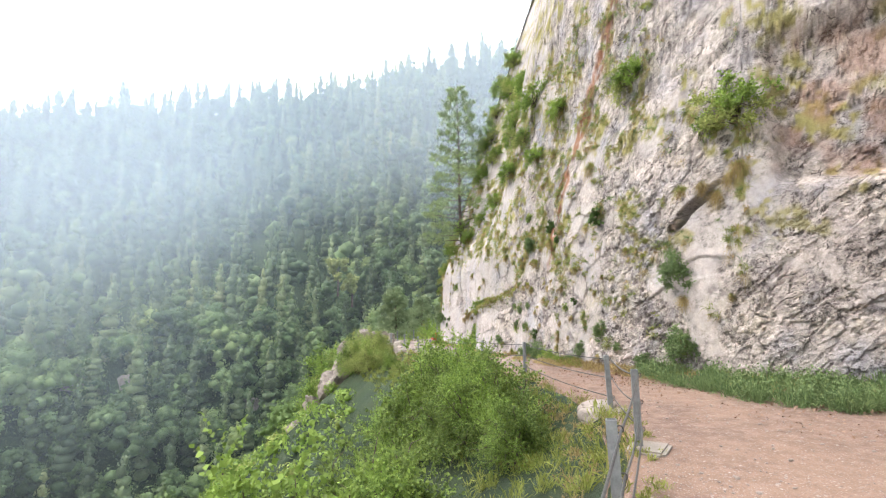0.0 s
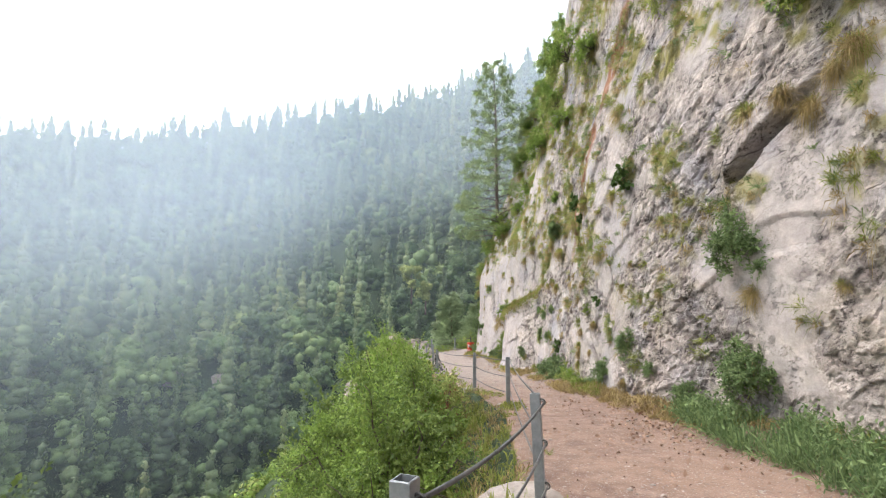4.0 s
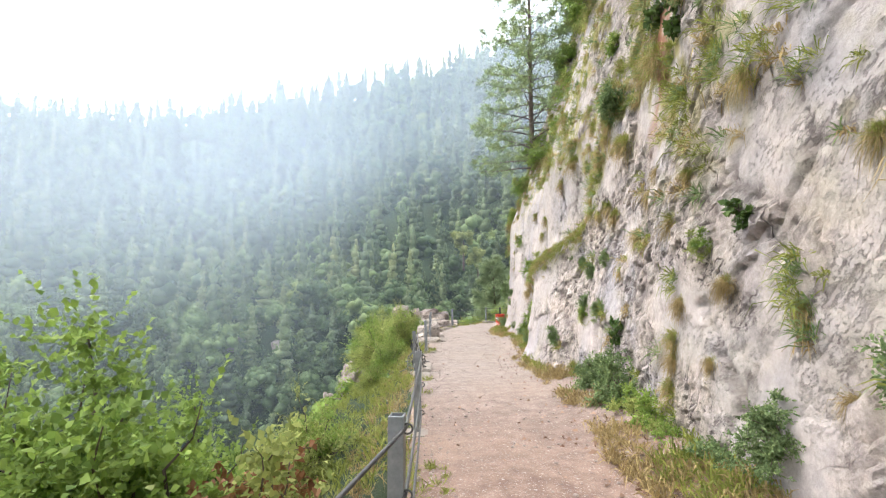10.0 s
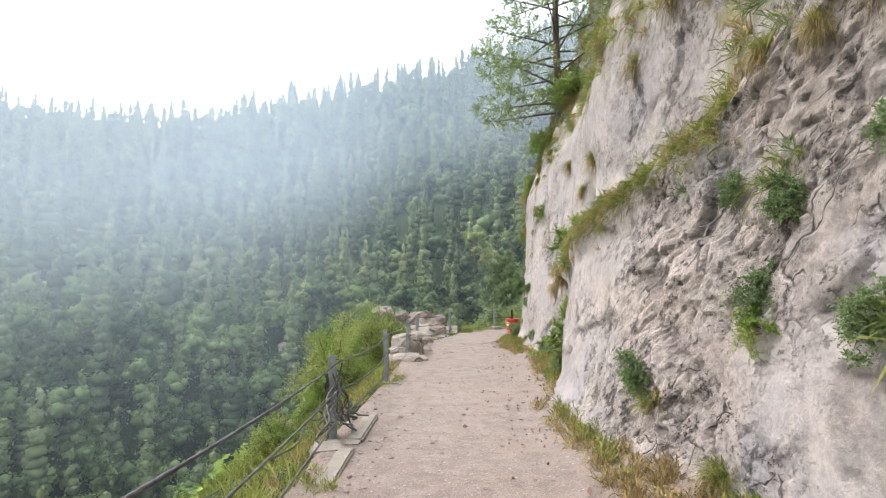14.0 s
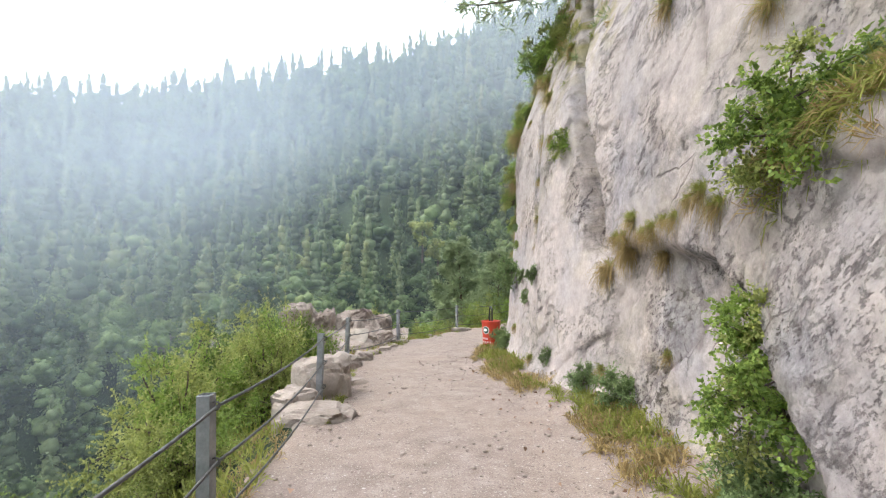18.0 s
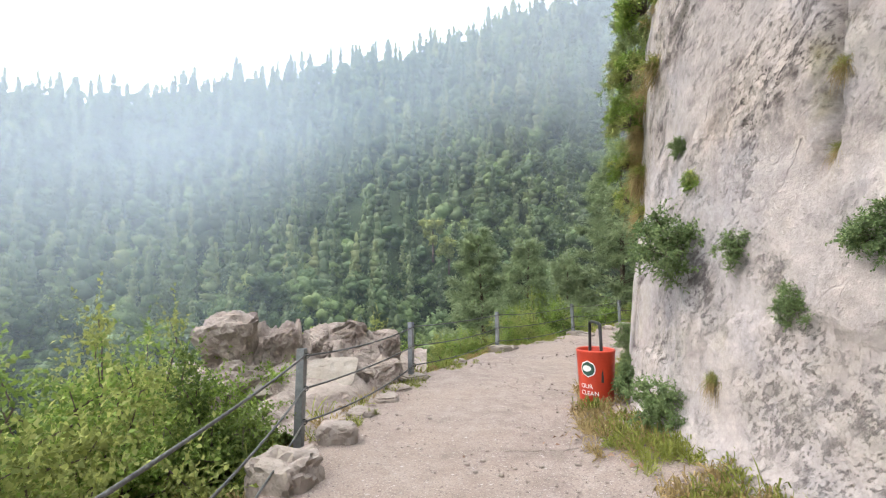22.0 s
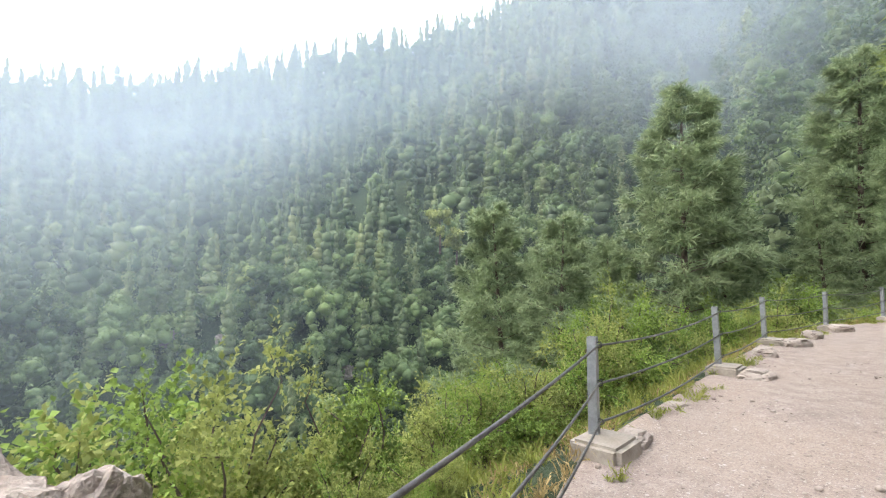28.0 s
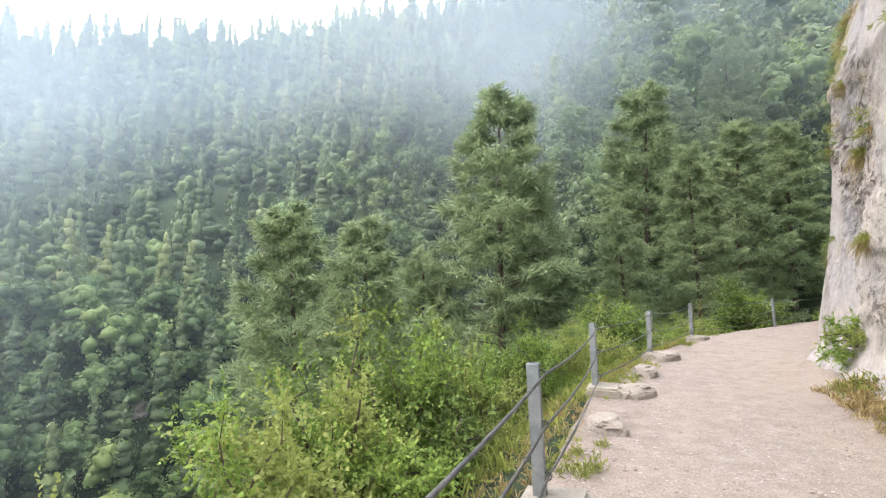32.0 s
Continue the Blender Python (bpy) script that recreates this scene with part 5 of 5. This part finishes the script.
def outcrop():
    """A craggy mass of broken rock that rises beyond the railing."""
    x, y = np.meshgrid(np.linspace(-2.3, 1.75, 170), np.linspace(31.9, 36.9, 180))
    p = np.stack([x, y, 0 * x], -1).reshape(-1, 3)
    x, y = x.ravel(), y.ravel()
    crest = 34.35 + 0.28 * (x + 1.5)
    across = y - crest
    base = np.where(across < 0, 1 + across / 2.0, 1 - across / 1.2)
    ends = smooth(-2.2, -1.2, x) * smooth(1.72, 1.0, x + 0.12 * (35.3 - y))
    facet, edge, _ = chips(p / (0.62, 0.48, 1) + 0.25 * fbm(p / 0.5, 3)[:, None], 1.5)
    small, rim, _ = chips(p / (0.21, 0.17, 1) + 3 + 0.25 * fbm(p / 0.2 + 7, 2)[:, None], 1.6)
    block = facet * 0.46 + small * 0.15 - 0.12 * edge - 0.03 * rim
    slab = smooth(1.0, 0.62, np.hypot((x - 0.1) / 0.95, (y - 33.7) / 0.62))
    z = -0.75 + 1.62 * np.clip(base, -0.4, 1) * ends + block * (1 - 0.9 * slab) * smooth(-0.1, 0.3, base) + 0.06 * fbm(p / 0.12, 4, 0.6)
    # rubble runs down from the rock to the railing
    rail, _ = off_line(RAIL, x, y)
    scree = 0.02 + 0.36 * smooth(0.0, 1.3, rail) + 0.06 * small + 0.04 * fbm(p / 0.2, 3)
    z = np.where(rail < 1.5, np.maximum(z, scree * smooth(1.5, 0.9, rail) + z * (1 - smooth(1.5, 0.9, rail))), z)
    z = np.where(rail < 0.0, -0.25, z)
    z = z * (1 - slab) + slab * (0.40 + 0.30 * (y - 33.75) - 0.14 * (x - 0.05) + 0.02 * fbm(p / 0.15, 4, 0.6))
    thing = empty("rock_outcrop", -0.2, 34.4, -0.6, "craggy brownish rock outcrop with a pale slab beyond the railing", "rock")
    part("rock_mass", mesh_of("rock_mass", np.c_[x, y, z] - (-0.2, 34.4, -0.6), grid_faces(180, 170), BROWNROCK), None, thing)
    flat = part("pale_slab", rock_mesh("pale_slab", 1.6, 0.95, 0.26, CONCRETE, 333, 22, 4, 0.03), None, thing, "smooth pale slab of rock")
    flat.matrix_local = pose(0.15, -0.66, 0.76, 16, -7, 6)
    for n, (px, py, pz, sx, sy, sz, turn) in enumerate(((0.75, -0.25, 0.85, 0.7, 0.5, 0.35, 20), (1.2, 0.05, 0.75, 0.7, 0.5, 0.4, 60), (0.3, 0.1, 1.05, 0.6, 0.45, 0.4, 80), (0.8, 0.35, 1.0, 0.6, 0.45, 0.35, 30), (-0.35, 0.05, 0.95, 0.5, 0.45, 0.4, 10))):
        crag = part("crag", rock_mesh("crag", sx, sy, sz, BROWNROCK, n + 300, 26, 5, 0.20), None, thing)
        crag.matrix_local = pose(px, py, pz - 0.1, 14 * math.sin(n * 2.0), 14 * math.cos(n * 3.0), turn)


def bluff():
    """A broken rock face in the slope below the outcrop."""
    thing = empty("rock_bluff", -4.0, 34.6, -5.5, "pale broken rock face below the outcrop", "rock")
    for n, (px, py, pz, sx, sy, sz, turn) in enumerate(((1.4, -0.2, 2.6, 2.0, 1.6, 2.6, 15), (0.6, -0.4, 1.3, 2.2, 1.7, 2.6, 50), (-0.5, -0.2, -0.2, 2.4, 1.8, 2.6, 80), (-1.5, 0.0, -1.6, 2.2, 1.8, 2.2, 30))):
        face = part("crag", rock_mesh("bluff_crag", sx, sy, sz, BROWNROCK, n + 500, 22, 6, 0.14), None, thing)
        face.matrix_local = pose(px, py, pz, 10 * math.sin(n * 2.0), 8 * math.cos(n * 3.0), turn)


bluff()
outcrop()
for n, (x, y, z, sx, sy, sz, turn) in enumerate(((-1.25, 34.0, 0.35, 0.85, 0.75, 0.9, 15), (-1.35, 33.55, -0.9, 1.5, 1.2, 1.5, 60), (-0.5, 34.4, 0.35, 0.6, 0.6, 0.65, 30), (0.35, 34.9, 0.45, 0.8, 0.6, 0.6, 75), (0.9, 35.1, 0.35, 0.7, 0.5, 0.55, 10), (-0.05, 34.6, 0.45, 0.5, 0.5, 0.5, 40), (-1.35, 37.9, -1.3, 1.5, 1.2, 1.55, 25), (-0.5, 38.2, -1.2, 0.9, 0.8, 1.2, 70), (-2.2, 38.6, -1.6, 1.4, 1.1, 1.7, 5))):
    f = new("boulder", rock_mesh("boulder", sx, sy, sz, BROWNROCK, n + 70, 26, 5, 0.16))
    f.matrix_world = pose(x, y, z, rnd.uniform(-12, 12), rnd.uniform(-12, 12), turn)
    tagged(f, "pale brownish boulder lying on a rock outcrop", "boulder", "boulders of the outcrop")
plant(BIG[1], -0.75, 33.6, 1.15, 0.45)


# ---------------------------------------------------------------- pines
def pine_kind(name, label, tall, crown_from, reach, clumps, needle, seed, mat=PINE, wood=0.17, dense=7.0, thin=0.075, per=10):
    """A pine: a bent tapered trunk, whorled limbs and bunches of long needles."""
    r = np.random.default_rng(seed)
    thing = empty(name, 0, 0, 0, label, "tree")
    f = np.linspace(0, 1, 14)
    trunk = np.stack([0.25 * np.sin(f * 3 + seed), 0.2 * np.sin(f * 2.3 + 1), f * tall], 1)
    v, q = tube(trunk, wood * (1.04 - f) ** 0.8 + 0.01, 9)
    part("trunk", mesh_of("trunk", v, q, BARK, True), None, thing)
    spots, ways, wood_parts = [], [], []
    n = int((1 - crown_from) * tall * dense)
    for k in range(n):
        t = crown_from + (1 - crown_from) * (k + r.random()) / n
        at = np.array([np.interp(t, f, trunk[:, c]) for c in range(3)])
        a = k * 2.4 + r.uniform(-0.5, 0.5)
        u = (t - crown_from) / (1 - crown_from)
        run = reach * (0.35 + 0.65 * math.sin(min(1.0, u * 1.6 + 0.35) * 1.9)) * (1.02 - u) ** 0.55 * r.uniform(0.65, 1.15) + 0.15
        g = np.linspace(0, 1, 6)[:, None]
        way = np.array([math.cos(a), math.sin(a), 0.12 + 0.5 * u])
        limb = at + way * run * g + np.array([0, 0, -0.22 * run]) * g**2 + np.array([0, 0, 0.16 * run]) * g**4
        v, q = tube(limb, 0.035 * (1.1 - u) * (1.05 - g[:, 0]) + 0.004, 5)
        wood_parts.append((v, q))
        for _ in range(int(clumps * (0.25 + 0.75 * run / reach))):
            w = r.uniform(0.25, 1.0) ** 0.7
            base = np.array([np.interp(w, g[:, 0], limb[:, c]) for c in range(3)])
            side = np.cross(way, (0, 0, 1)) * r.normal() * 0.42 * run * (1.15 - w) + np.array([0, 0, r.normal() * 0.08])
            spots.append(base + side)
            ways.append(way * 0.7 + side * 0.8 + np.array([0, 0, 0.35]))
    v, q = join(wood_parts)
    part("branchwork", mesh_of("branchwork", v, q, BARK, True), None, thing)
    spots, ways = np.array(spots), np.array(ways)
    v, q = blades(spots, ways, per, needle, 0.85, needle * thin, r, 0.35)
    part("foliage", mesh_of("foliage", v, q, mat), None, thing, "long drooping green needles")
    return thing


CORNER_NEEDLES = leaf_material("fresh_pine_needles", (0.15, 0.20, 0.07), (0.36, 0.42, 0.16), 0.5)
# needles of the cliff pine, lightened to carry the haze in their colour
HAZED_PINE = leaf_material("hazed_pine_needles", (0.14, 0.20, 0.075), (0.32, 0.39, 0.16), 0.5)
CLIFF_PINE = pine_kind("cliff_pine", "slender green pine on the cliff edge, its needles coloured paler for haze", 11.5, 0.0, 2.9, 30, 0.30, 5, HAZED_PINE, 0.11, 7.0, 0.055, 14)
NOSE_PINE = pine_kind("leaning_pine", "fresh green long-needled pine growing at the cliff corner", 7.5, 0.06, 1.15, 34, 0.22, 8, CORNER_NEEDLES, 0.065, 15.0, 0.05, 20)
TALL_NEEDLES = leaf_material("tall_pine_needles", (0.15, 0.205, 0.115), (0.36, 0.425, 0.23), 0.5)
TALL_PINES = [pine_kind("tall_pine", "tall green long-needled pine on the slope below the path", 16.0, 0.08, 3.4, 44, 0.44, 101 + k, TALL_NEEDLES, 0.17, 6.5, 0.06, 16) for k in range(2)]
at, n = on_cliff(29.0, 7.2, -0.3)
CLIFF_PINE.matrix_world = Matrix.Translation(at) @ Matrix.Rotation(radians(-3), 4, "Y")
NOSE_PINE.matrix_world = pose(8.9, 39.1, 1.9, 0, -9, 0)
for k, (x, y, top, wide) in enumerate(((5.8, 63.0, 5.4, 1.15), (8.4, 57.5, 4.2, 1.2), (16.0, 60.0, 11.5, 1.15), (19.5, 62.5, 8.0, 1.1), (34.5, 65.5, 17.0, 1.25), (38.0, 66.0, 13.0, 1.2), (48.0, 70.0, 26.0, 1.3), (41.0, 65.4, 21.5, 1.2), (29.7, 63.5, 15.5, 1.15), (12.5, 63.0, 3.5, 1.0), (31.0, 61.0, 9.5, 1.1), (25.0, 56.0, 8.5, 1.0), (30.5, 57.5, 11.0, 1.1), (36.0, 58.5, 12.0, 1.2), (20.5, 56.5, 5.0, 0.9))):
    z = float(ground_z(np.array([x]), np.array([y]))[0]) - 0.3
    h = (top - z) / 16.0
    copy_thing(TALL_PINES[k % 2], Matrix.Translation((x, y, z)) @ Matrix.Rotation(k * 1.7, 4, "Z") @ Matrix.Diagonal((max(h, 0.8) * wide, max(h, 0.8) * wide, h, 1)))

# the first of each kind stands far down the slope, in the woods
for k, ob in enumerate((*GREY_SHRUBS, *GREEN_SHRUBS, DARK_PLANT, *TUFTS, *DRY_TUFTS, *BIG, *GOLD, *BROADER, RUSTY, SAPLING)):
    x, y = -7.0 - 0.6 * k, 16.0 + 1.7 * (k % 9)
    ob.location = (x, y, float(ground_z(np.array([x]), np.array([y]))[0]) - 0.03)
for k, ob in enumerate(TALL_PINES):
    x, y = 24.0 + 14 * k, 70.0 + 5 * k
    ob.location = (x, y, float(ground_z(np.array([x]), np.array([y]))[0]) - 0.3)

# ---------------------------------------------------------------- woods
rng = np.random.default_rng(7)


def crowns(centres, radii, count, size, core_size=0.78, loose=0.12):
    """Leafy clumps: a lumpy core, and leaves turned outwards all over it."""
    n = len(centres)
    bv, bf = ICO_V, ICO_F
    core = bv[None] * radii[:, None] * core_size * (1 + 0.5 * (rng.random((n, len(bv), 1)) - 0.5)) + centres[:, None]
    cf = bf[None] + (np.arange(n) * len(bv))[:, None, None]
    d = rng.normal(size=(n, count, 3))
    d[..., 2] += 0.35
    d /= np.linalg.norm(d, axis=2, keepdims=True)
    p = centres[:, None] + d * radii[:, None] * rng.uniform(0.97 - loose, 1.0 + loose, (n, count, 1))
    a = d + rng.normal(size=d.shape) * 0.24
    u = np.cross(a, rng.normal(size=d.shape))
    u /= np.linalg.norm(u, axis=2, keepdims=True) + 1e-9
    w = np.cross(a, u)
    w /= np.linalg.norm(w, axis=2, keepdims=True) + 1e-9
    s = np.broadcast_to(size, n)[:, None, None] * rng.uniform(0.6, 1.4, (n, count, 1))
    lv = np.stack([p - u * s * 0.55, p + w * s * 0.42, p + u * s * 0.65, p - w * s * 0.42], 2).reshape(-1, 3)
    lf = np.arange(len(lv)).reshape(-1, 4)
    tri = np.concatenate([cf.reshape(-1, 3), lf[:, :3] + n * len(bv), lf[:, [0, 2, 3]] + n * len(bv)])
    return np.concatenate([core.reshape(-1, 3), lv]), tri, np.r_[np.repeat(np.arange(n), len(bv)), np.repeat(np.arange(n), count * 4)]


def forest(name, n, az, far, rule, count, label, mat, tall, spire, clumps, leaf=0.35, lump=1.0, core=0.62, loose=0.3, apart=0.0, slim=1.0):
    """Trees scattered over the far slope: az and far give the sector, rule the share that is kept, apart the least room round a trunk."""
    a = np.radians(rng.uniform(*az, n))
    r = np.sqrt(rng.uniform(far[0] ** 2, far[1] ** 2, n))
    x, y = HUB[0] - r * np.sin(a), HUB[1] + r * np.cos(a)
    keep = rule(x, y, r, np.degrees(a))
    if apart:
        for k in np.flatnonzero(keep):
            if keep[k]:
                close = np.flatnonzero((np.abs(x[k + 1 :] - x[k]) < apart) & (np.abs(y[k + 1 :] - y[k]) < apart)) + k + 1
                keep[close] = False
    x, y, r = x[keep], y[keep], r[keep]
    z = ground_z(x, y) - np.where(r > 200, 3.5, 0.5)
    h = tall[0] + (tall[1] - tall[0]) * rng.random(len(x)) ** 1.3
    shape = (len(x), clumps)
    if spire:
        f = np.tile(np.linspace(0.10, 0.96, clumps), (len(x), 1)) + rng.uniform(-0.03, 0.03, shape)
        wide = h[:, None] * (0.125 * (1.06 - f) ** 0.62) * rng.uniform(0.75, 1.3, shape) * rng.uniform(0.75, 1.25, (len(x), 1)) * slim
        c = np.stack([x[:, None] + rng.normal(0, 0.3, shape), y[:, None] + rng.normal(0, 0.3, shape), z[:, None] + f * h[:, None]], -1)
        rad = np.stack([wide, wide, np.broadcast_to(h[:, None] * 0.85 / clumps, shape)], -1)
    else:
        d = rng.normal(size=(*shape, 3))
        d[..., 2] = np.abs(d[..., 2]) * rng.choice((1, 1, 1, -0.7), shape)
        d /= np.linalg.norm(d, axis=2, keepdims=True)
        d[:, 0] = (0, 0, 0.9)
        wide = h[:, None] * rng.uniform(0.12, 0.24, shape)
        grow = rng.uniform(0.75, 1.25, (len(x), 1, 3)) * (0.21, 0.21, 0.34) * h[:, None, None]
        c = np.stack([x, y, z + 0.56 * h], 1)[:, None] + d * grow * rng.uniform(0.75, 1.0, (*shape, 1))
        rad = np.stack([wide, wide, wide * 0.85], -1)
    c, rad = c.reshape(-1, 3), rad.reshape(-1, 3) * lump
    far_off = np.hypot(c[:, 0] - HUB[0], c[:, 1] - HUB[1])
    v, faces, who = crowns(c, rad, count, leaf + 0.0022 * far_off, core, loose)
    wide_tint = smooth(0.3, 0.7, noise3(np.c_[x / 38, y / 38, z / 30]))
    tint = np.clip(np.repeat(rng.random(len(x)) ** 1.3 * 0.85 + wide_tint * 0.15, clumps) + rng.random(len(c)) * 0.10, 0, 1)
    return tagged(part(name, mesh_of(name, v, faces, mat, False, {"tint": tint[who]})), label, "forest", kind="stuff")


def above_valley(x, y, r, a):
    foot, _ = off_line(FOOT, x, y)
    rail, _ = off_line(RAIL, x, y)
    return (rail > 9) & (foot > 5) & ((rail > 26) | (y > 44) | (x < -22))


def near_wood(x, y, r, a):
    return above_valley(x, y, r, a) & (noise3(np.c_[x / 9, y / 9, 0 * x]) > 0.3)


def below_ridge(x, y, r, a):
    return above_valley(x, y, r, a) & (r < np.interp(a, AZ, RIDGE_FAR) - 2)


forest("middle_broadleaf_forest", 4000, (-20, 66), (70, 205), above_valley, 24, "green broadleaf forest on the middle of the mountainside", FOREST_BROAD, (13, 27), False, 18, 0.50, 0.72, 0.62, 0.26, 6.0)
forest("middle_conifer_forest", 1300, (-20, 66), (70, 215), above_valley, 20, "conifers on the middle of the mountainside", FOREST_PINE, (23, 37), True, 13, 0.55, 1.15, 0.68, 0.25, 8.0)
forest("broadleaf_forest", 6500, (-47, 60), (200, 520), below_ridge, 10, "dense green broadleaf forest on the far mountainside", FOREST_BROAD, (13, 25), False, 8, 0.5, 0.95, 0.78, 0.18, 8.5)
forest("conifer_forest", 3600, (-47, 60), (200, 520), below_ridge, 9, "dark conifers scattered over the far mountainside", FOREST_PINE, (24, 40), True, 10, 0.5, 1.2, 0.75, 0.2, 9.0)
forest("near_broadleaf_wood", 165, (-58, 66), (22, 92), near_wood, 34, "broadleaf trees on the slope beyond the path", NEAR_BROAD, (6, 11), False, 24, 0.26, 0.66, 0.45, 0.3)
forest("near_conifer_wood", 90, (-58, 60), (34, 95), near_wood, 36, "pines on the slope beyond the path", FOREST_PINE, (9, 15), True, 16, 0.30, 1.0, 0.55, 0.25)


def side_slope(x, y, r, a):
    return (off_line(RAIL, x, y)[0] > 7) & (off_line(FOOT, x, y)[0] > 10)


forest("side_broadleaf_wood", 1500, (-58, -17), (52, 200), side_slope, 30, "broadleaf trees covering the slope beside the bend", FOREST_BROAD, (9, 18), False, 24, 0.30, 0.62, 0.5, 0.3, 4.2)
forest("side_conifer_wood", 620, (-58, -17), (50, 200), side_slope, 26, "pines standing among broadleaf trees beside the bend", FOREST_PINE, (14, 27), True, 16, 0.34, 1.1, 0.5, 0.3, 5.5)


def near_ridge(x, y, r, a):
    top = np.interp(a, AZ, RIDGE_FAR)
    return np.abs(r - top + 5) < 14


def on_crest(x, y, r, a):
    top = np.interp(a, AZ, RIDGE_FAR)
    return (np.abs(r - top + 2) < 6) & (noise3(np.c_[x / 14, y / 14, 0 * x]) > 0.30)


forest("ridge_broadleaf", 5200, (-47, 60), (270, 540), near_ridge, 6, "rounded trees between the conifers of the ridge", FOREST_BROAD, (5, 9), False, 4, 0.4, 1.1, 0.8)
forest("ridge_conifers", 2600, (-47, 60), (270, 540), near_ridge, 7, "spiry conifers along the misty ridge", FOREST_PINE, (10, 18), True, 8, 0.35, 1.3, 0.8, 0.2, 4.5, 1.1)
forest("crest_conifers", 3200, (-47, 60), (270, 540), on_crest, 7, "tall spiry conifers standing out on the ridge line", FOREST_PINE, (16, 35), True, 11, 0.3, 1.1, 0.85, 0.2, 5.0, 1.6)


def below_rail(x, y, r, a):
    rail, s = off_line(RAIL, x, y)
    return (rail > np.where(y < 20, 5.5, np.where(y < 35, 3.6, 2.5))) & (rail < 34) & (s > 2)


def slope_shrubs(name, n, mat, size, label):
    x, y = rng.uniform(-38, 24, n), rng.uniform(-12, 84, n)
    keep = below_rail(x, y, 0, 0)
    x, y = x[keep], y[keep]
    z = ground_z(x, y)
    rail, _ = off_line(RAIL, x, y)
    rad = (0.35 + 0.05 * rail)[:, None] * rng.uniform(0.6, 1.4, (len(x), 3)) * (1, 1, 0.8)
    v, faces, _ = crowns(np.stack([x, y, z + rad[:, 2] * 0.5], 1), rad * 0.9, 64, size + 0.006 * rail, 0.4)
    tagged(part(name, mesh_of(name, v, faces, mat)), label, "shrubs", kind="stuff")


slope_shrubs("slope_shrubs", 1700, BUSH, 0.13, "green undergrowth on the slope below the railing")
slope_shrubs("yellowish_slope_shrubs", 700, OLIVE, 0.12, "yellow-green undergrowth on the slope below the railing")

# marks on the far slope: a pale dead tree crown, a track and bare rock
def far_tree(name, x, y, top, high, mat, label):
    thing = empty(name, x, y, top - high, label, "tree")
    v, q = tube(np.array([(0, 0, -3.0), (0.2, 0, high * 0.5), (0, 0.2, high * 0.9)]), np.array([0.5, 0.35, 0.1]), 7)
    part("trunk", mesh_of("trunk", v, q, BARK, True), None, thing)
    c = np.stack([rng.normal(0, high * 0.18, 12), rng.normal(0, high * 0.18, 12), rng.uniform(0.35, 0.95, 12) * high], 1)
    v, f, _ = crowns(c, np.full((12, 3), high * 0.15), 40, 0.9)
    part("crown", mesh_of("crown", v, f, mat), None, thing)


far_tree("yellow_tree", 3.5, 214.0, 27.0, 14.0, OLIVE, "pale yellowish tree standing out in the far forest")
far_tree("yellow_tree", 10.0, 216.0, 20.0, 12.0, OLIVE, "pale yellowish tree standing out in the far forest")
for x, y, w, h in ((-30.5, 205.0, 5.5, 5.0), (-33.0, 207.0, 4.0, 3.0), (-75.0, 205.0, 6.0, 6.0), (-92.0, 203.0, 8.0, 7.0), (-97.0, 206.0, 5.0, 5.0)):
    z = float(ground_z(np.array([x]), np.array([y]))[0])
    f = new("bare_rock", rock_mesh("bare_rock", w, 4.0, h, STONE, int(-x), 18, 4, 0.12))
    f.matrix_world = pose(x, y, z - 1.0, 0, 0, 20)
    tagged(f, "bare pale rock showing through the far forest", "rock", "bare rocks on the far slope")

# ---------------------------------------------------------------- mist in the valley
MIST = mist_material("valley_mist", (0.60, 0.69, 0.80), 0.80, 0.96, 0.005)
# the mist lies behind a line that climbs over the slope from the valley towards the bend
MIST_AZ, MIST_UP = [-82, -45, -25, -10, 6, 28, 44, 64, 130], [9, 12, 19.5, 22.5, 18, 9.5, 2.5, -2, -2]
for k, (r, thick) in enumerate(((52, 0.17), (85, 0.20), (135, 0.23), (190, 0.29), (245, 0.30), (310, 0.28), (372, 0.24))):
    az = np.linspace(-82, 130, 160)
    hz = np.linspace(-95, 330, 90)
    A, Hh = np.meshgrid(az, hz, indexing="ij")
    rr = r * (0.52 + 0.48 * smooth(-45, 15, A))
    X, Y = HUB[0] - rr * np.sin(np.radians(A)), HUB[1] + rr * np.cos(np.radians(A))
    lift = Hh - ground_z(X, Y)
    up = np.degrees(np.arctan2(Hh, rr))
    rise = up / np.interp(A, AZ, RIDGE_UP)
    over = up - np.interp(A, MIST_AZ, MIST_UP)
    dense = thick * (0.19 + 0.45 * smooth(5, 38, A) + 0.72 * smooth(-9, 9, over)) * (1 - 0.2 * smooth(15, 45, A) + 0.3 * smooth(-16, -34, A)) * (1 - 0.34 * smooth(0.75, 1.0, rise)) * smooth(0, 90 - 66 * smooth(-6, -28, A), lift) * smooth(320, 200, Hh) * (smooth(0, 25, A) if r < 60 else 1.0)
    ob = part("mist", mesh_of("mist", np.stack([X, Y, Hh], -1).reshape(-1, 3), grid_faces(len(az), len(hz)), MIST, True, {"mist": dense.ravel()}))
    tagged(ob, "thin bluish morning mist hanging in the valley", "mist", kind="structure")
